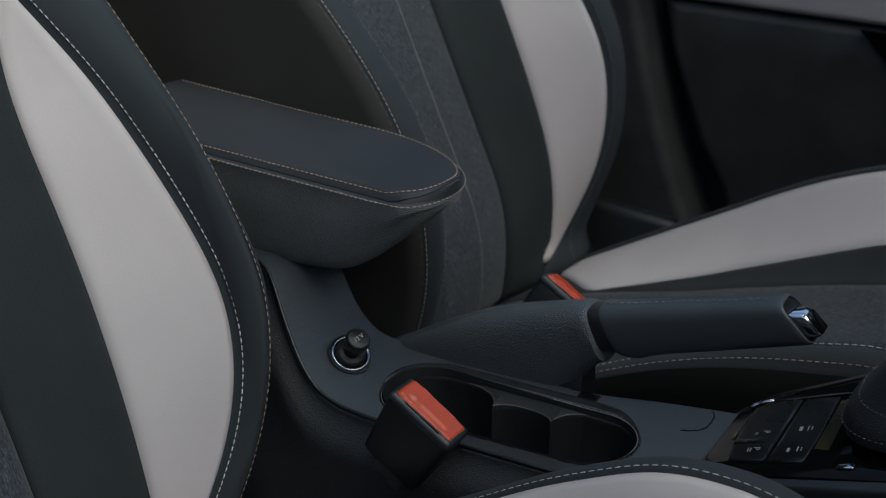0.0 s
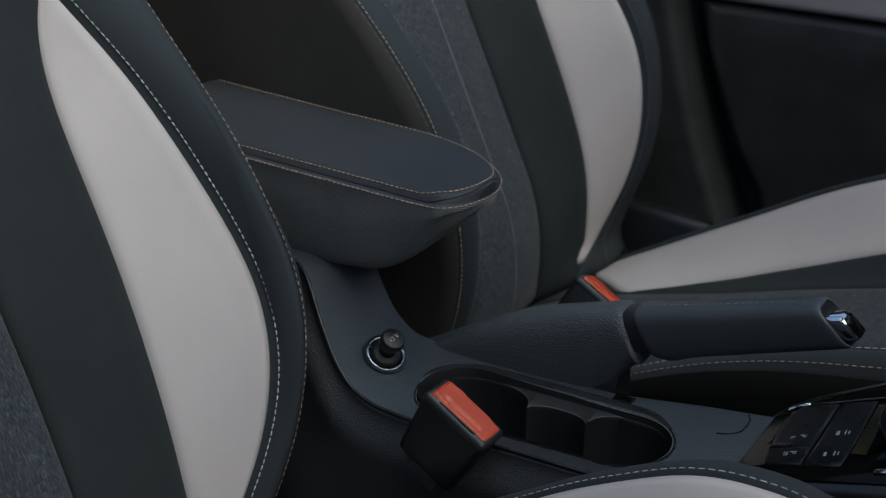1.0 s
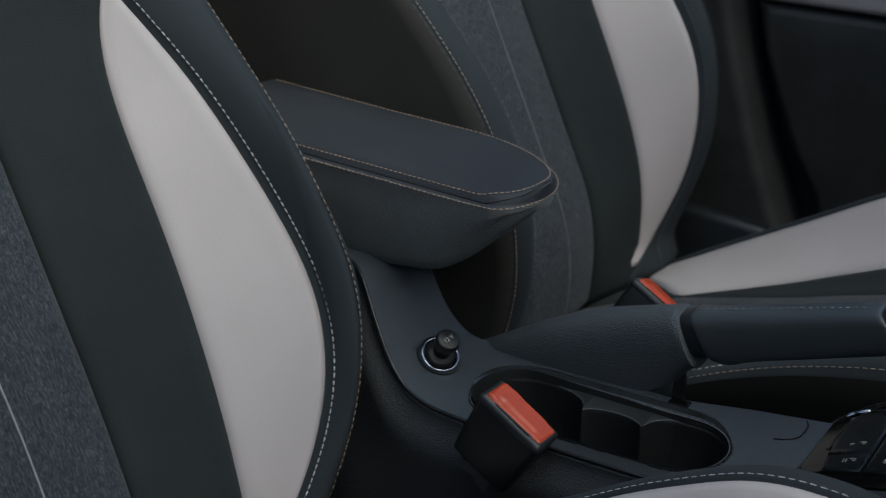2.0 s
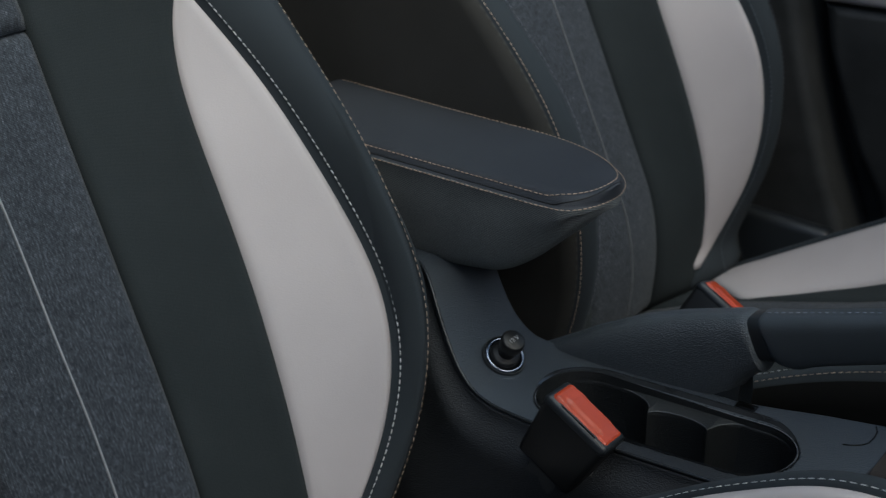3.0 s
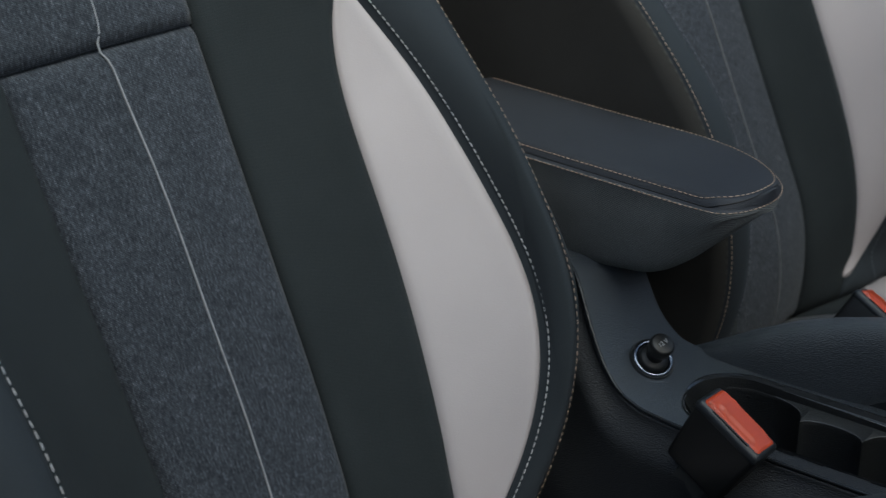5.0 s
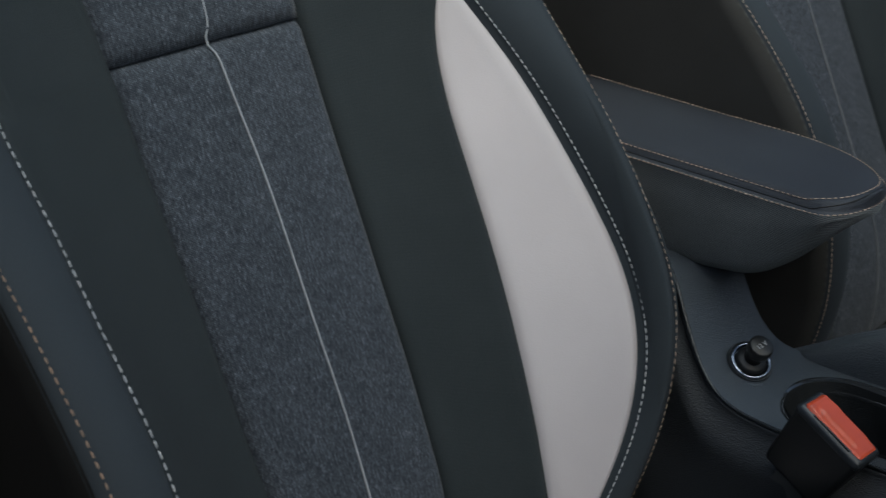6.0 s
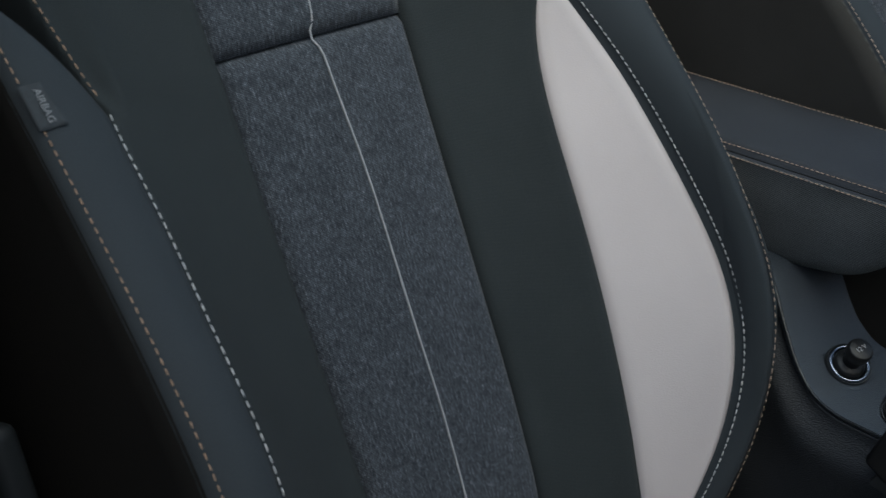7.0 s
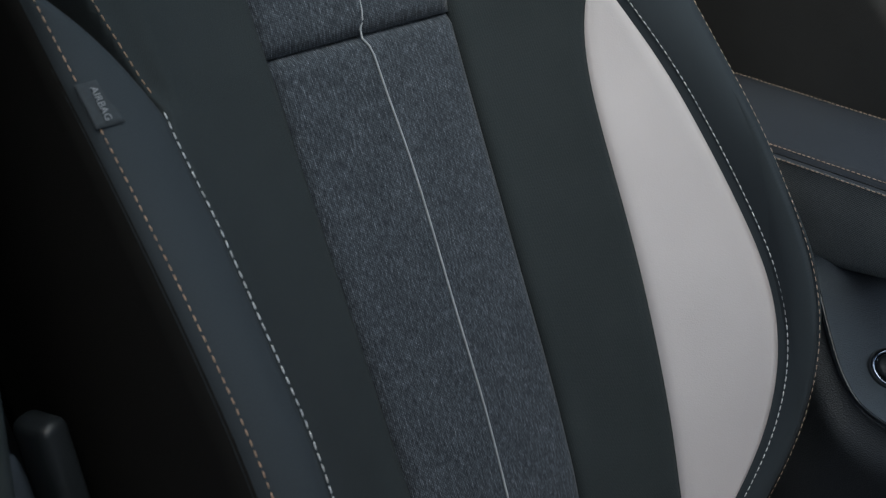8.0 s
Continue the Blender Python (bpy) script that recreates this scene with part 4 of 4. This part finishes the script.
rings_top, rings_body = [], []
xs = list(-0.80 + 0.20 * i / 10 for i in range(10)) + [-0.472 - 0.128 * (1 - k / 40) ** 2 for k in range(41)]
seam_in, seam_out, groove_line = [[], []], [[], []], [[], []]
for x in xs:
    h, m, zt, zl = arm_half(x), arm_mid(x), arm_top(x), arm_low(x)
    n = 16
    hi = max(0.0004, h - 0.0004)
    rim_w = min(0.0105, hi * 0.45)
    inner = hi - rim_w
    top_ring = []
    for y in [-hi + rim_w * q for q in (0.0, 0.06, 0.18, 0.24, 0.30, 0.36, 0.42, 0.55, 0.7, 0.85)] + [inner * (-1 + 2 * k / n) for k in range(n + 1)] + [hi - rim_w * q for q in (0.85, 0.7, 0.55, 0.42, 0.36, 0.30, 0.24, 0.18, 0.06, 0.0)]:
        z = pad_z(x, y)
        top_ring.append(Vector((x, m + y, z)) - AO)
    top_ring += [Vector((x, m + hi * f, zt - 0.0076)) - AO for f in (0.9, -0.9)]
    rings_top.append(top_ring)
    b = []
    prof = ((-0.90, -0.0070), (-0.95, -0.0062), (-0.985, -0.0057), (-0.998, -0.0061), (-0.998, -0.0082), (-0.985, -0.013))
    tip = min(1.0, max(0.2, (zt - zl - 0.004) / 0.03))
    zs = zt - 0.0057 - 0.0073 * tip
    for f, dz in prof:
        b.append((f * h, zt + (dz if dz > -0.0057 else -0.0057 + (dz + 0.0057) * tip)))
    for k in range(1, 8):
        g = k / 7
        b.append((-h * (0.985 - 0.13 * g ** 2), (zs) * (1 - g) + (zl + 0.012) * g if zs > zl + 0.012 else zs - 0.003 * g * tip))
    lowz = min(zl, b[-1][1] - 0.004)
    b.append((-h * 0.80, min(lowz + 0.005, b[-1][1] - 0.001)))
    b.append((-h * 0.70, min(lowz + 0.001, b[-1][1] - 0.001)))
    b.append((-h * 0.55, lowz))
    ring = [Vector((x, m + y, z)) - AO for y, z in b] + [Vector((x, m - y, z)) - AO for y, z in reversed(b)]
    rings_body.append(ring)
    for k, a in enumerate((-1, 1)):
        for line, back, near_in, far_in, blunt, lift in ((seam_in, 0.0055, 0.0068, 0.0105, 0.036, 0.0005), (groove_line, 0.0024, 0.0034, 0.0034, 0.031, 0.0001)):
            xi = x - back * smoothstep((x + 0.60) / 0.128)
            d = max(0.0, -0.472 - back - xi)
            run = blunt if a < 0 else 0.115
            y = 0.858 + a * ((0.049 - near_in) if a < 0 else (0.0755 - far_in)) * math.sqrt(1 - (1 - min(1, d / run)) ** 2) + (0.03 * max(0.0, -0.66 - x) if a > 0 else 0.0)
            line[k].append(Vector((xi, y, pad_z(xi, y - arm_mid(xi)) + lift)) - AO)
        seam_out[k].append(Vector((x, m + a * (h + 0.0003), zt - 0.0066 + 0.0015 * smoothstep((x + 0.53) / 0.05))) - AO)
loft("cover", rings_body, CLOTH_ARM, armrest, "charcoal woven cloth", uv=True)
loft("top_pad", rings_top, PAD, armrest, "smooth blue black pad")
loop_in = seam_in[0] + seam_in[1][::-1]
loop_out = seam_out[0] + seam_out[1][::-1]
stitches("stitching", loop_in, [Vector((0, 0, 1))] * len(loop_in), THREAD_ORANGE, armrest, 0.0038, 0.0007, 0.0009, "copper thread")
stitches("stitching", loop_out, [Vector((0, -1, 0.3))] * len(seam_out[0]) + [Vector((0, 1, 0.3))] * len(seam_out[1]), THREAD_ORANGE, armrest, 0.0038, 0.0007, 0.0009, "copper thread")
tube("piping", groove_line[0] + groove_line[1][::-1], 0.0005, BUCKLE, armrest, "dark piping")

# ---- handbrake ----
HO = Vector((-0.40, 0.875, 0.33))
handbrake = empty("handbrake", HO, "black leather handbrake lever with a chrome button", "handbrake")


def ring_at(c, a, b, ra, rb, n=28, power=2.6):
    pts = []
    for k in range(n):
        t = 2 * math.pi * k / n
        ct, st = math.cos(t), math.sin(t)
        pts.append(c + a * (ra * math.copysign(abs(ct) ** (2 / power), ct)) + b * (rb * math.copysign(abs(st) ** (2 / power), st)))
    return pts


YV = Vector((0, 1, 0))
rings = []
LEAN = Vector((-0.42, 0, 0.907))
for x, zt, zb, hw in ((-0.545, 0.335, 0.315, 0.012), (-0.52, 0.348, 0.315, 0.017), (-0.485, 0.367, 0.315, 0.020), (-0.443, 0.387, 0.317, 0.021), (-0.41, 0.400, 0.330, 0.021), (-0.388, 0.4075, 0.346, 0.021), (-0.375, 0.4120, 0.362, 0.0208), (-0.366, 0.4150, 0.3705, 0.0208), (-0.3625, 0.4160, 0.3725, 0.0210), (-0.3595, 0.4155, 0.3735, 0.0206), (-0.3582, 0.4140, 0.3755, 0.0190)):
    half = (zt - zb) / 2
    c = Vector((x + 0.006, 0.875, (zt + zb) / 2)) - HO
    rings.append(ring_at(c, YV, LEAN, hw, half / LEAN.z, power=2.8))
loft("sleeve", rings, SLEEVE, handbrake, "grained black leather sleeve")
rings = []
for x, top_z, low_z, hw in ((-0.415, 0.372, 0.300, 0.017), (-0.39, 0.376, 0.302, 0.017), (-0.372, 0.372, 0.306, 0.0165), (-0.362, 0.362, 0.312, 0.015)):
    rings.append(ring_at(Vector((x, 0.875, (top_z + low_z) / 2)) - HO, YV, Vector((0, 0, 1)), hw, (top_z - low_z) / 2, power=3.0))
loft("base", rings, SMOOTH, handbrake, "black plastic lever base")
axis = Vector((0.150, 0, 0.0455)).normalized()
nrm = Vector((-axis.z, 0, axis.x))
g0 = Vector((-0.357, 0.875, 0.3975)) - HO
def grip_ring(s, r, e, slant):
    return ring_at(g0 + axis * s - nrm * (e / 2), YV, nrm - axis * slant, r * 0.9, r + e / 2, power=3.6)


rings = [grip_ring(*row) for row in ((-0.004, 0.0172, 0.0, 0.30), (0.004, 0.0178, 0.0, 0.27), (0.0085, 0.0181, 0.0002, 0.27), (0.0135, 0.0180, 0.0004, 0.27), (0.0160, 0.0174, 0.0, 0.27))]
loft("collar", rings, SMOOTH, handbrake, "black plastic collar")
rings = [grip_ring(*row) for row in ((0.0140, 0.0160, 0.0, 0.27), (0.0142, 0.0182, 0.0012, 0.27), (0.0150, 0.0187, 0.0018, 0.27), (0.0165, 0.0189, 0.0026, 0.28), (0.020, 0.0189, 0.0042, 0.29), (0.025, 0.0187, 0.0056, 0.30), (0.030, 0.0185, 0.0058, 0.32), (0.038, 0.0181, 0.0044, 0.35), (0.050, 0.0180, 0.0034, 0.38), (0.08, 0.0177, 0.0026, 0.44), (0.11, 0.0174, 0.0016, 0.50), (0.150, 0.0170, 0.0006, 0.57), (0.157, 0.0169, 0.0004, 0.57), (0.1596, 0.0166, 0.0, 0.57), (0.1607, 0.0160, 0.0, 0.57), (0.1610, 0.0150, 0.0, 0.57), (0.1585, 0.0146, 0.0, 0.57))]
loft("grip", rings, GRIP, handbrake, "smooth black leather grip")
rings = [grip_ring(*row) for row in ((0.150, 0.0144, 0.0, 0.57), (0.1588, 0.0144, 0.0, 0.57), (0.1594, 0.0138, 0.0, 0.57), (0.1592, 0.0126, 0.0, 0.57), (0.1588, 0.0110, 0.0, 0.57))]
loft("end_cap", rings, BUCKLE, handbrake, "black plastic end cap")
pts = [g0 + axis * s + (nrm - axis * (0.27 + 1.95 * s)) * (0.0200 - 0.0165 * s) - YV * 0.0030 for s in np.linspace(0.020, 0.156, 60)]
stitches("stitching", pts, [nrm] * 60, THREAD_SLATE, handbrake, 0.0034, 0.0022, 0.0009, "slate thread")
bm = bmesh.new()
box(bm, (-0.016, -0.0098, -0.0094), (0.0128, 0.0084, 0.0094), 0.0038)
for v in bm.verts:
    v.co.x -= 0.57 * v.co.z
btn = part("release_button", bm, CHROME, handbrake, "chrome release button")
bm = bmesh.new()
box(bm, (0.0090, -0.0080, -0.0076), (0.0142, 0.0066, 0.0076), 0.0022)
for v in bm.verts:
    v.co.x -= 0.57 * v.co.z
part("button_face", bm, GLOSS, btn, "dark button face")
btn.matrix_basis = Matrix.Translation(g0 + axis * 0.1595 - nrm * 0.0022) @ Matrix((axis, YV, nrm)).transposed().to_4x4()


# ---- seat belt buckles ----
def make_buckle(name, m, label):
    b = empty(name, (0, 0, 0), label, "seat belt buckle", "seat belt buckles")
    b.matrix_basis = m
    bm = bmesh.new()
    box(bm, (-0.0295, -0.0145, -0.060), (0.0295, 0.0145, 0.0), 0.005)
    for v in bm.verts:
        if v.co.z < -0.02:
            f = (-0.02 - v.co.z) / 0.04
            v.co.x *= 1 - 0.14 * f
            v.co.y *= 1 - 0.05 * f
    shell = part("shell", bm, BUCKLE, b, "matt black plastic shell")
    bm = bmesh.new()
    box(bm, (-0.0299, -0.0149, -0.0085), (0.0299, 0.0149, 0.0007), 0.0042)
    part("collar", bm, SMOOTH, b, "matt black collar round the button")
    bm = bmesh.new()
    nx, ny = 40, 20
    tops = []
    for i in range(nx + 1):
        row = []
        for j in range(ny + 1):
            x, y = -0.0258 + 0.0528 * i / nx, -0.0112 + 0.0238 * j / ny
            ex, ey = min(x + 0.0258, 0.0270 - x), min(y + 0.0112, 0.0126 - y)
            z = 0.0030 - 0.0022 * (1 - smoothstep(ex / 0.0022)) - 0.0022 * (1 - smoothstep(ey / 0.0022))
            z -= 0.0016 * smoothstep((-0.0032 - y) / 0.0030) * smoothstep((x + 0.021) / 0.006) * smoothstep((0.020 - x) / 0.004)
            z -= 0.0013 * smoothstep((x - 0.013) / 0.009) - 0.0007 * math.exp(-((x + 0.013) / 0.004) ** 2)
            row.append(bm.verts.new((x, y, z)))
        tops.append(row)
    for i in range(nx):
        for j in range(ny):
            bm.faces.new((tops[i][j], tops[i + 1][j], tops[i + 1][j + 1], tops[i][j + 1]))
    r = bmesh.ops.extrude_face_region(bm, geom=list(bm.faces))
    for v in r["geom"]:
        if isinstance(v, bmesh.types.BMVert):
            v.co.z = -0.006
    part("release_button", bm, RED, b, "red release button")
    bm = bmesh.new()
    box(bm, (-0.0165, -0.0121, -0.003), (0.017, -0.0111, 0.0010), 0.0003)
    part("slot", bm, GLOSS, b, "dark latch slot")
    bm = bmesh.new()
    box(bm, (-0.014, -0.004, -0.20), (0.014, 0.004, -0.055), 0.002)
    part("stalk", bm, SHELL, b, "black buckle stalk")
    return b


make_buckle("seat_belt_buckle", pose(-0.424, 0.734, 0.375, 0, 0, 0) @ Matrix(((0.873, 0.055, 0.484, 0), (-0.061, 0.998, -0.003, 0), (-0.483, -0.027, 0.875, 0), (0, 0, 0, 1))), "black buckle with red button beside the console")
make_buckle("seat_belt_buckle", pose(-0.405, 0.937, 0.385, -24, 29, -4), "black buckle with red button behind the handbrake")


# ---- switch panel and gear boot ----
GO = Vector((-0.10, 0.845, 0.0))
gear = empty("gear_console", GO, "gloss black switch panel with a leather gear boot", "switch panel")


def deck(x, y=0.845):
    return 0.357 + (x + 0.228) * (0.29 + 0.25 * (y - 0.79) / 0.11)


def rounded(x0, x1, y0, y1, r, n=8, skew=0.0):
    """A rounded outline; skew leans its rear end forward towards the driver."""
    pts = []
    for cx, cy, a in ((x1 - r, y1 - r, 0), (x0 + r, y1 - r, 90), (x0 + r, y0 + r, 180), (x1 - r, y0 + r, 270)):
        pts += arc(cx, cy, r, radians(a), radians(a + 90), n)
    return [(x + skew * max(0.0, (y - y0)) * (1 if x < (x0 + x1) / 2 else 0), y) for x, y in pts]


def slabs(name, outline, z0, z1, mat, label="", bevel=0.0012):
    rings = []
    c = (sum(p[0] for p in outline) / len(outline), sum(p[1] for p in outline) / len(outline))
    for dz, grow in ((z0, 0), (z1 - bevel, 0), (z1 - bevel * 0.3, bevel * 0.35), (z1, bevel)):
        ring = []
        for x, y in outline:
            d = math.hypot(x - c[0], y - c[1])
            k = (d - grow) / d
            x2, y2 = c[0] + (x - c[0]) * k, c[1] + (y - c[1]) * k
            ring.append(Vector((x2, y2, deck(x2, y2) + dz)) - GO)
        rings.append(ring)
    for k in (0.8, 0.55, 0.3, 0.04):
        rings.append([Vector((x2, y2, deck(x2, y2) + z1)) - GO for x2, y2 in ((c[0] + (x - c[0]) * k, c[1] + (y - c[1]) * k) for x, y in outline)])
    return loft(name, rings, mat, gear, label)


slabs("surround", rounded(-0.2495, 0.06, 0.778, 0.912, 0.033, skew=0.004), -0.02, -0.001, SMOOTH, "matt black surround", 0.004)
slabs("panel", rounded(-0.2425, 0.05, 0.785, 0.9045, 0.028, skew=0.004), -0.004, 0.0015, GLOSS, "gloss black panel")
slabs("switch", [(-0.2276, 0.8238), (-0.1977, 0.8238), (-0.1964, 0.8500), (-0.1956, 0.8815), (-0.2100, 0.8843), (-0.2225, 0.8866), (-0.2258, 0.8815), (-0.2281, 0.8680), (-0.2292, 0.8450)], 0.0, 0.0042, BUTTON, "satin black switch")
slabs("switch", [(-0.2275, 0.8228), (-0.2257, 0.8110), (-0.2235, 0.8020), (-0.2215, 0.8005), (-0.1985, 0.8000), (-0.1978, 0.8228)], 0.0, 0.0041, BUTTON, "satin black switch")
slabs("switch", [(-0.1968, 0.8000), (-0.1735, 0.7985), (-0.1718, 0.8000), (-0.1694, 0.8300), (-0.1690, 0.8773), (-0.1800, 0.8793), (-0.1942, 0.8815), (-0.1955, 0.8400)], 0.0, 0.0042, BUTTON, "satin black rocker switch")
slabs("trim_strip", [(-0.2325, 0.8350), (-0.2305, 0.8350), (-0.2295, 0.8690), (-0.2268, 0.8850), (-0.2285, 0.8865), (-0.2316, 0.8700)], 0.0, 0.0020, OLIVE, "olive tinted gloss strip")
slabs("trim_strip", [(-0.1675, 0.8756), (-0.1588, 0.8744), (-0.1593, 0.8144), (-0.1699, 0.8169)], 0.0, 0.0022, OLIVE, "olive tinted gloss strip")
for x, y, t, ss in ((-0.2085, 0.8375, "P", 0.0072), (-0.2085, 0.8145, "P", 0.0072)):
    writing("marking", t, ss, MARKING_DIM, gear, Matrix.Translation(Vector((x, y, deck(x, y) + 0.0045)) - GO) @ pose(0, 0, 0, 8, -19, 0) @ pose(0, 0, 0, 0, 0, -90))
for x, y, w, h in ((-0.2150, 0.8350, 0.0030, 0.0006), (-0.2150, 0.8370, 0.0030, 0.0006), (-0.2138, 0.8130, 0.0008, 0.0042), (-0.2120, 0.8130, 0.0008, 0.0042), (-0.1800, 0.8385, 0.0008, 0.0055), (-0.1775, 0.8385, 0.0008, 0.0040), (-0.1850, 0.8385, 0.0022, 0.0050), (-0.1800, 0.8130, 0.0008, 0.0052), (-0.1775, 0.8130, 0.0008, 0.0040), (-0.1860, 0.8120, 0.0020, 0.0045)):
    bm = bmesh.new()
    box(bm, (-w / 2, -h / 2, -0.0002), (w / 2, h / 2, 0.0001))
    ob = part("marking", bm, MARKING_DIM, gear)
    ob.matrix_basis = Matrix.Translation(Vector((x, y, deck(x, y) + 0.0045)) - GO) @ pose(0, 0, 0, 8, -19, 0)
pts = [Vector((x, y, deck(x, y) + 0.0026)) - GO for x, y in ((-0.2165, 0.8885), (-0.200, 0.8862), (-0.180, 0.8836), (-0.160, 0.8808), (-0.145, 0.879))]
tube("chrome_line", pts, 0.0009, CHROME, gear, "thin chrome line")
pts = [Vector((x, y, deck(x, y) + 0.0026)) - GO for x, y in ((-0.2340, 0.8860), (-0.2320, 0.8893), (-0.2280, 0.8905), (-0.2185, 0.8903))]
tube("chrome_corner", pts, 0.0016, CHROME, gear, "bright chrome corner")
bm = bmesh.new()
box(bm, (-0.006, -0.003, -0.001), (0.006, 0.003, 0.003), 0.001)
ob = part("chrome_badge", bm, CHROME, gear, "small chrome piece")
ob.matrix_basis = Matrix.Translation(Vector((-0.143, 0.7955, deck(-0.143, 0.7955) + 0.001)) - GO) @ pose(0, 0, 0, 0, -18, 0)
rings = []
for k in range(14):
    f = k / 13
    ring = []
    for q in range(48):
        a = 2 * math.pi * q / 48
        fold = 1 + 0.035 * math.sin(4 * a + 5 * f) * math.sin(math.pi * f) + 0.03 * math.sin(math.pi * f * 5)
        rx, ry = 0.078 * (1 - 0.72 * smoothstep(f)) * fold, 0.052 * (1 - 0.62 * smoothstep(f)) * fold
        x, y = -0.078 + rx * math.copysign(abs(math.cos(a)) ** 0.75, math.cos(a)), 0.846 + ry * math.copysign(abs(math.sin(a)) ** 0.75, math.sin(a))
        ring.append(Vector((x, y, deck(x, y) * (1 - f) + 0.41 * f + 0.012 + 0.07 * f)) - GO)
    rings.append(ring)
loft("gear_boot", rings, GRAINED, gear, "black leather boot")
for level in (1, 3):
    loop = [Vector(p) for p in rings[level]] + [Vector(rings[level][0])]
    mid_b = sum(loop[:-1], Vector()) / 48
    stitches("stitching", [p + (p - mid_b).normalized() * 0.0008 for p in loop], [((p - mid_b).normalized() + Vector((0, 0, 1))).normalized() for p in loop], PIPING_DIM, gear, 0.0030, 0.0014, 0.0006, "grey thread")
